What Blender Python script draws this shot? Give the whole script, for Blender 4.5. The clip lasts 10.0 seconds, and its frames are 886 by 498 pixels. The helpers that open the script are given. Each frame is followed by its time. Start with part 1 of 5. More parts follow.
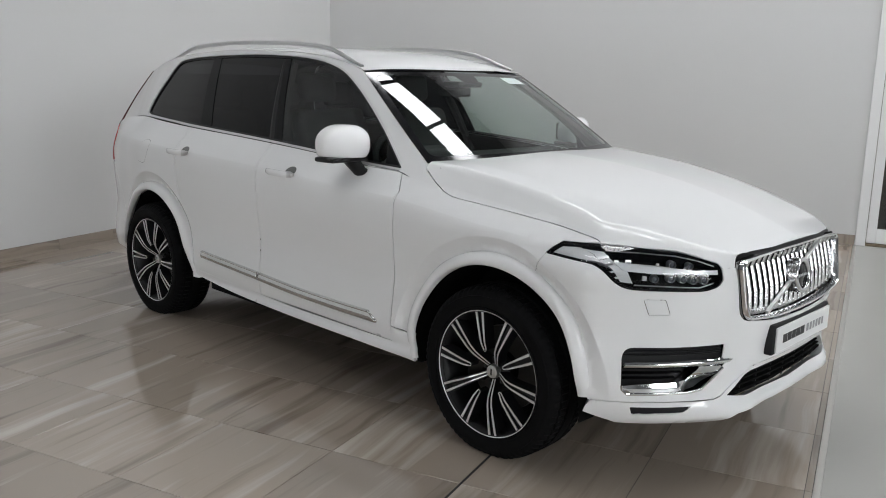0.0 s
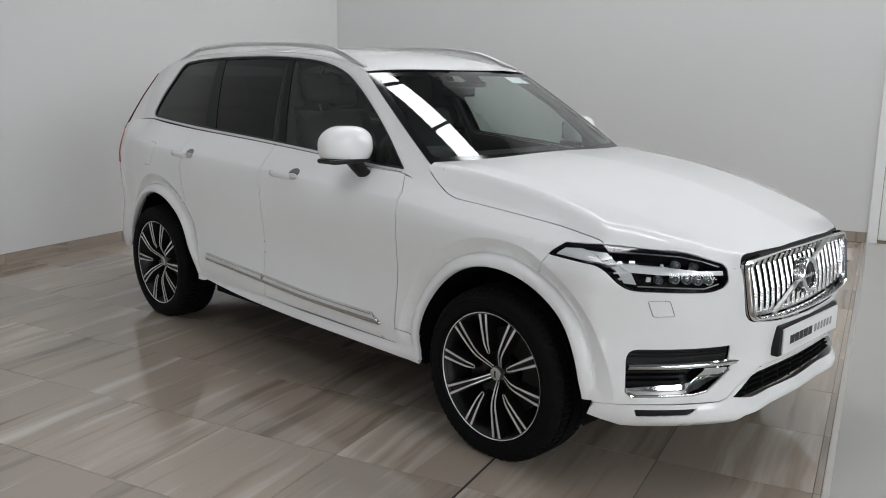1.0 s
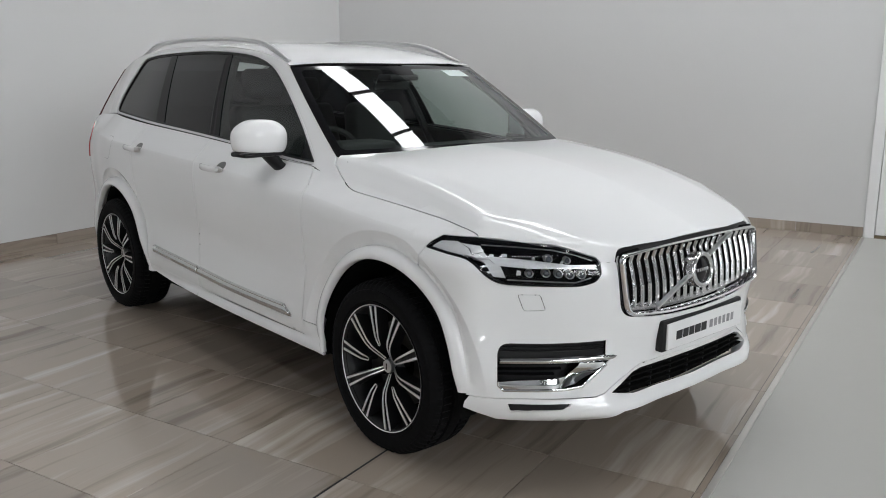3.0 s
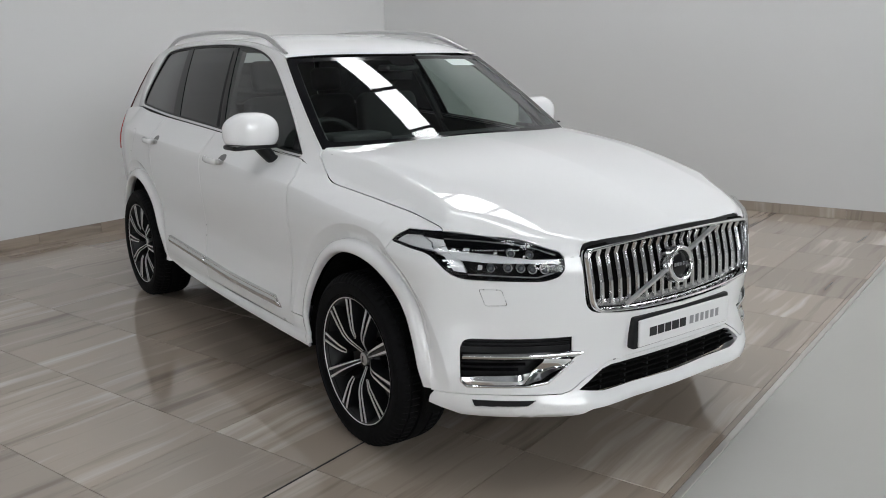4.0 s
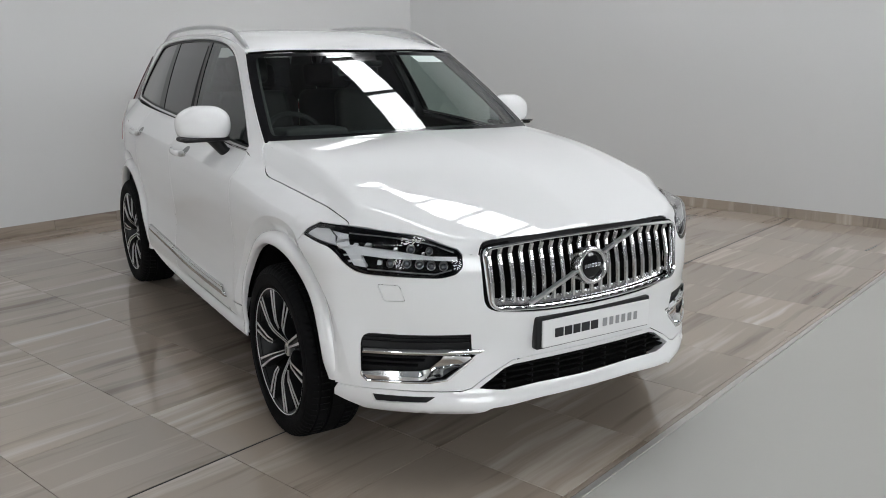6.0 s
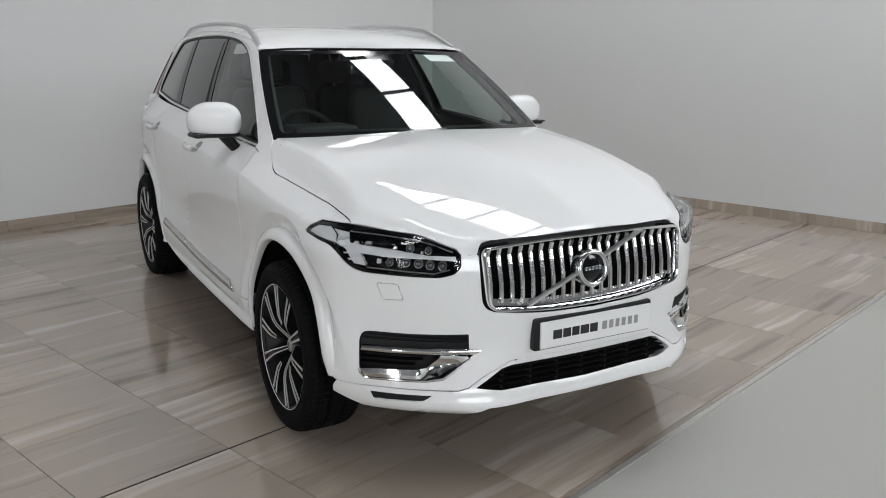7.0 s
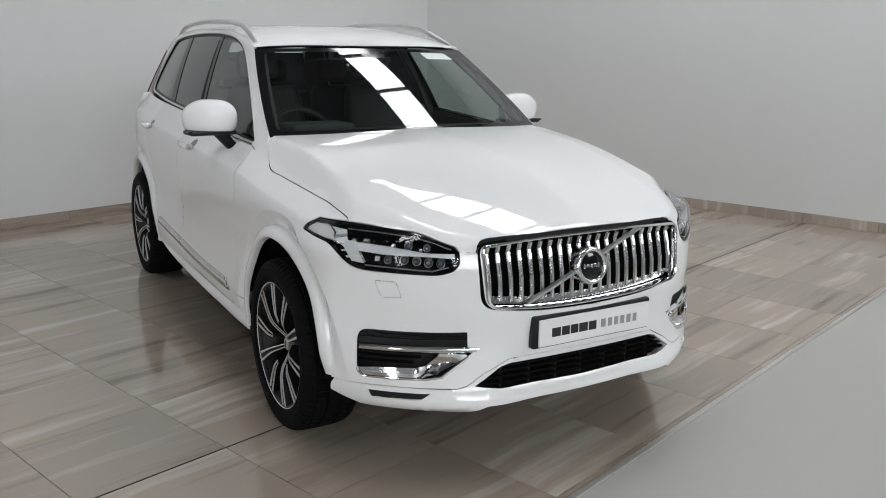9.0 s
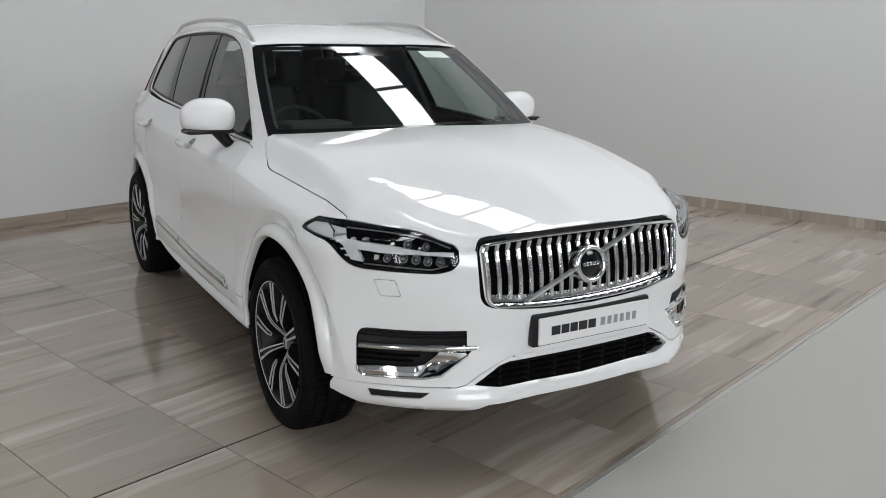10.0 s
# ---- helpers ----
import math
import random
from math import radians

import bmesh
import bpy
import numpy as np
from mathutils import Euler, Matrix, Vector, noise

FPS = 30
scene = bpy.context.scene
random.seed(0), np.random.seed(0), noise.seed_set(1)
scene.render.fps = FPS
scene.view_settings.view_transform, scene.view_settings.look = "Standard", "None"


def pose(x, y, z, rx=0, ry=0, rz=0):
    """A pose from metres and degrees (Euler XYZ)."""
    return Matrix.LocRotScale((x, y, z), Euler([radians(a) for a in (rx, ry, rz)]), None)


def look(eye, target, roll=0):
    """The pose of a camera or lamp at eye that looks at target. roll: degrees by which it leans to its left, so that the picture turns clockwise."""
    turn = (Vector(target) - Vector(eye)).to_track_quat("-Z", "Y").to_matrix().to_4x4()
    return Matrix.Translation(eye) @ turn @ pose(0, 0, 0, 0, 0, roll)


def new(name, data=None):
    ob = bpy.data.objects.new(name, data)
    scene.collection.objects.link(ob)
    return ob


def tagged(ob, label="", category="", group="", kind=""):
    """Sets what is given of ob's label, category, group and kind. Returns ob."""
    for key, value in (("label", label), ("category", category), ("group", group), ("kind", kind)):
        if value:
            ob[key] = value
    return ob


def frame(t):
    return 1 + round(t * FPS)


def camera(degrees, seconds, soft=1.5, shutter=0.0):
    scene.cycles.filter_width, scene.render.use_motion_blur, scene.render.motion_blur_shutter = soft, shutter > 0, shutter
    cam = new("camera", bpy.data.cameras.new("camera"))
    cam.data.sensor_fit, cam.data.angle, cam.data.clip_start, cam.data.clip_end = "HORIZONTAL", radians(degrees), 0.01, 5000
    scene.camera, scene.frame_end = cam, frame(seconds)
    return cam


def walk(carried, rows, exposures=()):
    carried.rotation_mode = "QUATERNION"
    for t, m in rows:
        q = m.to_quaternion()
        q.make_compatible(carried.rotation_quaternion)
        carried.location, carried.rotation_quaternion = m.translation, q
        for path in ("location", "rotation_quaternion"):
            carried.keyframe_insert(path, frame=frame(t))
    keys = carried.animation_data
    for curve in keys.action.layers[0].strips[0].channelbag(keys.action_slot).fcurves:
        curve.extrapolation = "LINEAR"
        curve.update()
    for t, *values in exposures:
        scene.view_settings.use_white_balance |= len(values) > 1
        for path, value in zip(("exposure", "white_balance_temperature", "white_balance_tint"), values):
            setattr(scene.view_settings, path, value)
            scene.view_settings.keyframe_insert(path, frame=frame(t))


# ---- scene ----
from mathutils.geometry import delaunay_2d_cdt

cam = camera(55.4, 10.0, soft=1.0)
PATH = [
    (0, (1.027, -4.012, 1.578), (0.147, -2.261, 1.178), 1.1),
    (0.5, (1.01, -4.004, 1.578), (0.114, -2.261, 1.176), 0.9),
    (1, (1.048, -3.971, 1.585), (0.144, -2.233, 1.182), 0.6),
    (1.5, (1.225, -3.907, 1.587), (0.302, -2.18, 1.182), 0.4),
    (2, (1.389, -3.867, 1.583), (0.441, -2.153, 1.177), 0.4),
    (2.5, (1.502, -3.773, 1.574), (0.523, -2.079, 1.162), 0.1),
    (3, (1.644, -3.646, 1.586), (0.632, -1.972, 1.168), 0.1),
    (4.3, (2.058, -3.348, 1.609), (0.875, -1.8, 1.16), -1.1),
    (4.5, (2.101, -3.341, 1.592), (0.914, -1.793, 1.152), -1.0),
    (5, (2.233, -3.247, 1.586), (1.014, -1.725, 1.143), -1.0),
    (5.5, (2.365, -3.11, 1.591), (1.111, -1.618, 1.142), -0.8),
    (7, (2.537, -2.965, 1.607), (1.214, -1.537, 1.148), 0.4),
    (7.5, (2.532, -2.963, 1.6), (1.189, -1.553, 1.145), 0.4),
    (8, (2.525, -2.96, 1.595), (1.176, -1.556, 1.141), 0.4),
    (8.5, (2.519, -2.968, 1.595), (1.187, -1.548, 1.139), 0.5),
    (9, (2.515, -2.968, 1.593), (1.203, -1.529, 1.135), 0.5),
    (9.5, (2.509, -2.966, 1.592), (1.203, -1.523, 1.133), 0.5),
    (10, (2.506, -2.969, 1.591), (1.2, -1.527, 1.13), 0.4),
]
walk(cam, [(t, look(eye, target, roll)) for t, eye, target, roll in PATH])

# ---- world, daylight and exposure ----
world = bpy.data.worlds.new("world")
scene.world = world
world.use_nodes = True
_sky = world.node_tree.nodes.new("ShaderNodeTexSky")
_sky.sky_type, _sky.sun_disc = "NISHITA", False
_sky.sun_elevation, _sky.sun_rotation = radians(55), radians(200)
_bg = world.node_tree.nodes["Background"]
_bg.inputs["Strength"].default_value = 0.08
world.node_tree.links.new(_sky.outputs[0], _bg.inputs["Color"])
scene.view_settings.exposure = -0.09

# the showroom, in metres: x along the tile rows, y towards the back wall
WX0, WX1, WY0, WY1, WZ = -5.335, 8.0, -8.5, 5.30, 6.5
CAR = pose(-0.0452, 0.009, 0, 0, 0, -17.57) @ Matrix.Diagonal((1, 1.0137, 1, 1))
SKY_POWER, WIN_POWER = 12.9, 11.7


# ---- materials ----
def mat(name, color, rough=0.5, metal=0.0, coat=0.0, spec=0.5):
    m = bpy.data.materials.new(name)
    m.use_nodes = True
    b = m.node_tree.nodes["Principled BSDF"]
    b.inputs["Base Color"].default_value = (*color, 1)
    b.inputs["Roughness"].default_value = rough
    b.inputs["Metallic"].default_value = metal
    b.inputs["Coat Weight"].default_value = coat
    b.inputs["Coat Roughness"].default_value = 0.02
    b.inputs["Specular IOR Level"].default_value = spec
    return m


def nodes_of(m):
    t = m.node_tree
    return t.nodes, t.links, t.nodes["Principled BSDF"]


def ramp(nodes, stops):
    r = nodes.new("ShaderNodeValToRGB")
    els = r.color_ramp.elements
    while len(els) < len(stops):
        els.new(0.5)
    for e, (p, c) in zip(els, stops):
        e.position, e.color = p, (*c, 1)
    return r


def roughen(m, scale, amount, base, bump=0.0, bump_scale=200.0):
    """Breaks up a material's gloss and, with bump, its relief."""
    n, l, b = nodes_of(m)
    tc = n.new("ShaderNodeTexCoord")
    no = n.new("ShaderNodeTexNoise")
    no.inputs["Scale"].default_value, no.inputs["Detail"].default_value = scale, 5
    l.new(tc.outputs["Object"], no.inputs["Vector"])
    mr = n.new("ShaderNodeMapRange")
    mr.inputs["To Min"].default_value, mr.inputs["To Max"].default_value = base - amount, base + amount
    l.new(no.outputs["Fac"], mr.inputs["Value"])
    l.new(mr.outputs[0], b.inputs["Roughness"])
    if bump:
        n2 = n.new("ShaderNodeTexNoise")
        n2.inputs["Scale"].default_value, n2.inputs["Detail"].default_value = bump_scale, 3
        l.new(tc.outputs["Object"], n2.inputs["Vector"])
        bp = n.new("ShaderNodeBump")
        bp.inputs["Strength"].default_value, bp.inputs["Distance"].default_value = bump, 0.002
        l.new(n2.outputs["Fac"], bp.inputs["Height"])
        l.new(bp.outputs[0], b.inputs["Normal"])
    return m


def tile_material(name, dark, light, mid):
    """Polished stone-look porcelain with long streaks along y, another stretch of it on each tile."""
    m = mat(name, mid, 0.12, spec=0.8)
    m.node_tree.nodes["Principled BSDF"].inputs["IOR"].default_value = 1.65
    n, l, b = nodes_of(m)
    tc, oi = n.new("ShaderNodeTexCoord"), n.new("ShaderNodeObjectInfo")
    mul = n.new("ShaderNodeMath")
    mul.operation, mul.inputs[1].default_value = "MULTIPLY", 37.0
    l.new(oi.outputs["Random"], mul.inputs[0])
    add = n.new("ShaderNodeVectorMath")
    add.operation = "ADD"
    comb = n.new("ShaderNodeCombineXYZ")
    l.new(mul.outputs[0], comb.inputs[0])
    l.new(mul.outputs[0], comb.inputs[1])
    l.new(tc.outputs["Object"], add.inputs[0])
    l.new(comb.outputs[0], add.inputs[1])
    bend = n.new("ShaderNodeTexNoise")
    bend.inputs["Scale"].default_value = 1.4
    l.new(add.outputs[0], bend.inputs["Vector"])
    warp = n.new("ShaderNodeVectorMath")
    warp.operation = "MULTIPLY_ADD"
    warp.inputs[1].default_value = (0.10, 0.10, 0.0)
    l.new(bend.outputs["Color"], warp.inputs[0])
    l.new(add.outputs[0], warp.inputs[2])
    out = []
    for sx, sy, det in ((4.6, 0.38, 3), (13.0, 0.55, 4), (2.0, 1.2, 2)):
        mp = n.new("ShaderNodeMapping")
        mp.inputs["Scale"].default_value = (sx, sy, 1)
        no = n.new("ShaderNodeTexNoise")
        no.inputs["Scale"].default_value, no.inputs["Detail"].default_value, no.inputs["Roughness"].default_value = 1.0, det, 0.6
        l.new(warp.outputs[0], mp.inputs["Vector"])
        l.new(mp.outputs[0], no.inputs["Vector"])
        out.append(no.outputs["Fac"])
    mix = n.new("ShaderNodeMath")
    mix.operation, mix.inputs[1].default_value = "MULTIPLY_ADD", 0.36
    l.new(out[1], mix.inputs[0])
    half = n.new("ShaderNodeMath")
    half.operation, half.inputs[1].default_value = "MULTIPLY", 0.64
    l.new(out[0], half.inputs[0])
    l.new(half.outputs[0], mix.inputs[2])
    r = ramp(n, ((0.33, dark), (0.45, mid), (0.53, mid), (0.66, light)))
    l.new(mix.outputs[0], r.inputs["Fac"])
    hsv = n.new("ShaderNodeHueSaturation")
    mr = n.new("ShaderNodeMapRange")
    mr.inputs["To Min"].default_value, mr.inputs["To Max"].default_value = 0.88, 1.12
    l.new(oi.outputs["Random"], mr.inputs["Value"])
    l.new(mr.outputs[0], hsv.inputs["Value"])
    l.new(r.outputs["Color"], hsv.inputs["Color"])
    l.new(hsv.outputs[0], b.inputs["Base Color"])
    rr = n.new("ShaderNodeMapRange")
    rr.inputs["To Min"].default_value, rr.inputs["To Max"].default_value = 0.05, 0.14
    l.new(out[2], rr.inputs["Value"])
    l.new(rr.outputs[0], b.inputs["Roughness"])
    return m


def glass_material(name, tint, f0=0.05, rough=0.0):
    """A thin pane: tinted clear view under a mirror film that grows towards grazing angles."""
    m = bpy.data.materials.new(name)
    m.use_nodes = True
    n, l = m.node_tree.nodes, m.node_tree.links
    n.remove(n["Principled BSDF"])
    tr, gl, lw, mx = (n.new(k) for k in ("ShaderNodeBsdfTransparent", "ShaderNodeBsdfGlossy", "ShaderNodeLayerWeight", "ShaderNodeMixShader"))
    tr.inputs["Color"].default_value = (*tint, 1)
    gl.inputs["Roughness"].default_value = rough
    gl.inputs["Color"].default_value = (1, 1, 1, 1)
    lw.inputs["Blend"].default_value = 0.5
    power, film = n.new("ShaderNodeMath"), n.new("ShaderNodeMath")
    power.operation, power.inputs[1].default_value = "POWER", 5.0
    film.operation, film.inputs[1].default_value, film.inputs[2].default_value = "MULTIPLY_ADD", 1 - f0, f0
    l.new(lw.outputs["Facing"], power.inputs[0])
    l.new(power.outputs[0], film.inputs[0])
    l.new(film.outputs[0], mx.inputs[0])
    l.new(tr.outputs[0], mx.inputs[1])
    l.new(gl.outputs[0], mx.inputs[2])
    l.new(mx.outputs[0], n["Material Output"].inputs["Surface"])
    return m


def glow_material(name, color, strength):
    m = mat(name, (0.8, 0.8, 0.8), 0.6)
    b = m.node_tree.nodes["Principled BSDF"]
    b.inputs["Emission Color"].default_value = (*color, 1)
    b.inputs["Emission Strength"].default_value = strength
    return m


PAINT = mat("white_car_paint", (0.80, 0.80, 0.803), 0.6, coat=1.0, spec=0.0)
BLACK = roughen(mat("black_plastic", (0.009, 0.009, 0.010), 0.45, spec=0.3), 40, 0.08, 0.45, 0.15, 300)
PILLAR = mat("pillar_black", (0.005, 0.005, 0.006), 0.1, spec=0.12)
GLOSS = mat("gloss_black", (0.006, 0.006, 0.007), 0.08)
CHROME = roughen(mat("chrome", (0.78, 0.79, 0.80), 0.09, 1.0), 25, 0.04, 0.09)
SLAT = roughen(mat("dark_chrome", (0.72, 0.72, 0.725), 0.20, 1.0), 25, 0.05, 0.20)
SATIN = roughen(mat("satin_aluminium", (0.62, 0.62, 0.62), 0.30, 1.0), 30, 0.06, 0.30)
MACHINED = roughen(mat("machined_alloy", (0.74, 0.74, 0.75), 0.34, 0.6), 60, 0.06, 0.34)
RIM = roughen(mat("black_alloy", (0.007, 0.007, 0.008), 0.4, spec=0.35), 30, 0.05, 0.40)
RUBBER = roughen(mat("tyre_rubber", (0.0055, 0.0055, 0.006), 0.75, spec=0.07), 30, 0.1, 0.72, 0.3, 260)
DISC = roughen(mat("brake_disc", (0.05, 0.048, 0.046), 0.4, 0.9), 60, 0.08, 0.4)
RECESS_SHADE = roughen(mat("recess_shade_grey", (0.10, 0.10, 0.097), 0.4, coat=0.5), 40, 0.05, 0.4)
DARK = mat("underbody_dark", (0.004, 0.004, 0.004), 0.9, spec=0.1)
TRIMFABRIC = roughen(mat("charcoal_upholstery", (0.010, 0.010, 0.011), 0.7), 60, 0.1, 0.7, 0.25, 350)
LINER = roughen(mat("grey_headliner", (0.035, 0.035, 0.034), 0.9), 50, 0.05, 0.9, 0.2, 400)
WHITEPL = roughen(mat("white_plate", (0.78, 0.78, 0.78), 0.3), 60, 0.04, 0.3)
INK = mat("black_print", (0.01, 0.01, 0.012), 0.5)
GREYINK = mat("grey_print", (0.30, 0.30, 0.31), 0.5)
DARKRED = mat("dark_red_lens", (0.08, 0.008, 0.010), 0.15, coat=1.0)
SILL_METAL = roughen(mat("grey_anodised_trim", (0.62, 0.62, 0.61), 0.22, 1.0), 30, 0.04, 0.22)
# grey chosen for the unseen walls so that reflections turn darker
UNSEEN_GREY = roughen(mat("unseen_wall_grey", (0.17, 0.17, 0.175), 0.7), 3, 0.06, 0.7)
RED = roughen(mat("red_lamp_lens", (0.35, 0.012, 0.015), 0.12, coat=1.0), 30, 0.03, 0.12)
DRL = roughen(mat("daylight_bar", (0.62, 0.625, 0.63), 0.2, coat=0.8), 70, 0.08, 0.25)
TIPGREY = roughen(mat("pale_reflector", (0.58, 0.58, 0.58), 0.25, coat=0.6), 60, 0.05, 0.25)
PROJECTOR = mat("projector_lens", (0.06, 0.065, 0.075), 0.10, coat=1.0)
SURROUND = roughen(mat("window_trim_metal", (0.72, 0.72, 0.72), 0.35, 0.55), 30, 0.05, 0.35)
WINDSCREEN = glass_material("windscreen_glass", (0.78, 0.86, 0.83), 0.07)
SIDEGLASS = glass_material("side_glass", (0.47, 0.54, 0.515), 0.035)
PRIVACY = glass_material("privacy_glass", (0.012, 0.013, 0.015), 0.014)
LENS = glass_material("lamp_lens", (0.95, 0.96, 0.97), 0.022)
DOORGLASS = glass_material("door_glass", (0.8, 0.82, 0.8), 0.06)

TILE = tile_material("streaked_porcelain", (0.162, 0.123, 0.092), (0.520, 0.462, 0.402), (0.330, 0.276, 0.228))
GROUT = roughen(mat("brown_grout", (0.075, 0.062, 0.052), 0.85), 60, 0.05, 0.85, 0.3, 300)
EPOXY = roughen(mat("grey_floor_coating", (0.40, 0.395, 0.372), 0.35), 1.2, 0.07, 0.36, 0.05, 60)
WALL = roughen(mat("white_wall_paint", (0.63, 0.63, 0.63), 0.7), 3, 0.08, 0.7, 0.06, 180)
CEIL = roughen(mat("ceiling_sheeting", (0.13, 0.13, 0.135), 0.8), 4, 0.05, 0.8)
WHITEALU = roughen(mat("white_aluminium", (0.80, 0.80, 0.80), 0.35), 20, 0.05, 0.35)
STRIP = roughen(mat("aluminium_strip", (0.60, 0.58, 0.55), 0.35, 0.7), 40, 0.06, 0.35)
JOINT = mat("black_joint", (0.012, 0.011, 0.010), 0.8)
LOBBY = roughen(mat("brown_lobby_wall", (0.20, 0.155, 0.10), 0.8), 3, 0.08, 0.8)
SKYLIGHT = glow_material("translucent_roof_sheet", (0.96, 0.98, 1.0), SKY_POWER)
DAYPANE = glow_material("bright_window_pane", (0.95, 0.98, 1.0), WIN_POWER)


# ---- mesh helpers ----
def part(name, verts, faces, material, parent=None, label="", smooth=False, normals=None):
    """ONE mesh object, under a thing or a part if parent is given."""
    me = bpy.data.meshes.new(name)
    me.from_pydata([tuple(map(float, v)) for v in verts], [], [tuple(map(int, f)) for f in faces])
    me.materials.append(material)
    if smooth:
        me.shade_smooth()
    if normals is not None:
        me.normals_split_custom_set_from_vertices([tuple(map(float, q)) for q in normals])
    ob = new(name, me)
    if parent is not None:
        ob.parent = parent
    if label:
        tagged(ob, label)
    return ob


def bm_part(name, bm, material, parent=None, label="", smooth=False):
    me = bpy.data.meshes.new(name)
    bm.to_mesh(me)
    bm.free()
    me.materials.append(material)
    if smooth:
        me.shade_smooth()
        me.set_sharp_from_angle(angle=radians(38))
    ob = new(name, me)
    if parent is not None:
        ob.parent = parent
    if label:
        tagged(ob, label)
    return ob


def rbox_bm(size, bevel=0.01, seg=2, at=(0, 0, 0)):
    bm = bmesh.new()
    bmesh.ops.create_cube(bm, size=1.0)
    bmesh.ops.scale(bm, vec=size, verts=bm.verts)
    if bevel:
        bmesh.ops.bevel(bm, geom=bm.edges[:], offset=bevel, segments=seg, affect="EDGES", profile=0.5)
    bmesh.ops.translate(bm, vec=at, verts=bm.verts)
    return bm


def box(name, lo, hi, material, parent=None, label="", bevel=0.004, seg=1):
    lo, hi = Vector(lo), Vector(hi)
    return bm_part(name, rbox_bm(hi - lo, bevel, seg, (lo + hi) / 2), material, parent, label, smooth=bevel > 0)


def smoothstep(a, b, x):
    t = np.clip((np.asarray(x, float) - a) / (b - a), 0, 1)
    return t * t * (3 - 2 * t)


def pchip(xs, ys):
    """A smooth curve through the given stations that never overshoots."""
    xs, ys = np.asarray(xs, float), np.asarray(ys, float)
    if xs[0] > xs[-1]:
        xs, ys = xs[::-1], ys[::-1]
    h, d = np.diff(xs), np.diff(ys) / np.diff(xs)
    m = np.zeros_like(xs)
    for i in range(1, len(xs) - 1):
        if d[i - 1] * d[i] > 0:
            w1, w2 = 2 * h[i] + h[i - 1], h[i] + 2 * h[i - 1]
            m[i] = (w1 + w2) / (w1 / d[i - 1] + w2 / d[i])
    m[0], m[-1] = d[0], d[-1]

    def f(x):
        x = np.asarray(x, float)
        i = np.clip(np.searchsorted(xs, x) - 1, 0, len(xs) - 2)
        t = (x - xs[i]) / h[i]
        lo, hi = t < 0, t > 1
        tc = np.clip(t, 0, 1)
        y = (ys[i] * (1 + 2 * tc) * (1 - tc) ** 2 + h[i] * m[i] * tc * (1 - tc) ** 2 + ys[i + 1] * tc ** 2 * (3 - 2 * tc) + h[i] * m[i + 1] * tc ** 2 * (tc - 1))
        return y + np.where(lo, (x - xs[0]) * m[0], 0) + np.where(hi, (x - xs[-1]) * m[-1], 0)
    return f


def dense(pts, step, closed=True):
    """Points along a polyline, no further apart than step."""
    pts = [np.asarray(p, float) for p in pts]
    out = []
    for i in range(len(pts) if closed else len(pts) - 1):
        a, b = pts[i], pts[(i + 1) % len(pts)]
        k = max(1, int(math.ceil(np.linalg.norm(b - a) / step)))
        out += [a + (b - a) * j / k for j in range(k)]
    if not closed:
        out.append(pts[-1])
    return np.array(out)


def rounded(pts, radius, seg=5):
    """A polygon with its corners rounded; radius: one for all, or one a corner."""
    pts = [np.asarray(p, float) for p in pts]
    rad = radius if isinstance(radius, (list, tuple)) else [radius] * len(pts)
    out = []
    for i, p in enumerate(pts):
        a, b, r = pts[i - 1], pts[(i + 1) % len(pts)], rad[i]
        if r <= 0:
            out.append(p)
            continue
        da, db = np.linalg.norm(a - p), np.linalg.norm(b - p)
        s, e = p + (a - p) / da * min(r, da * 0.48), p + (b - p) / db * min(r, db * 0.48)
        out += [(1 - t) ** 2 * s + 2 * t * (1 - t) * p + t * t * e for t in np.linspace(0, 1, seg + 1)]
    return np.array(out)


def inset(poly, d):
    """The polygon moved inwards by d (outwards if negative)."""
    p = np.asarray(poly, float)
    area = 0.5 * np.sum(p[:, 0] * np.roll(p[:, 1], -1) - np.roll(p[:, 0], -1) * p[:, 1])
    t = np.roll(p, -1, 0) - np.roll(p, 1, 0)
    t /= np.linalg.norm(t, axis=1)[:, None] + 1e-12
    n = np.stack([-t[:, 1], t[:, 0]], 1) * (1 if area > 0 else -1)
    return p + n * d


def clip(poly, a, b):
    """The part of a polygon to the left of the line from a to b."""
    a, b = np.asarray(a, float), np.asarray(b, float)
    side = lambda q: (b[0] - a[0]) * (q[1] - a[1]) - (b[1] - a[1]) * (q[0] - a[0])
    out = []
    for i in range(len(poly)):
        p, q = np.asarray(poly[i]), np.asarray(poly[(i + 1) % len(poly)])
        sp, sq = side(p), side(q)
        if sp >= 0:
            out.append(p)
        if sp * sq < 0:
            out.append(p + (q - p) * sp / (sp - sq))
    return np.array(out)


def inside(pts, poly):
    x, y = pts[:, 0][:, None], pts[:, 1][:, None]
    x0, y0 = poly[:, 0][None], poly[:, 1][None]
    x1, y1 = np.roll(poly[:, 0], -1)[None], np.roll(poly[:, 1], -1)[None]
    cross = ((y0 > y) != (y1 > y)) & (x < (x1 - x0) * (y - y0) / (y1 - y0 + 1e-15) + x0)
    return cross.sum(1) % 2 == 1


def surface_normals(surf, q, e=1.5e-3):
    a, b = q[:, 0], q[:, 1]
    du, dv = surf(a + e, b) - surf(a - e, b), surf(a, b + e) - surf(a, b - e)
    n = np.cross(du, dv)
    return n / (np.linalg.norm(n, axis=1)[:, None] + 1e-12)


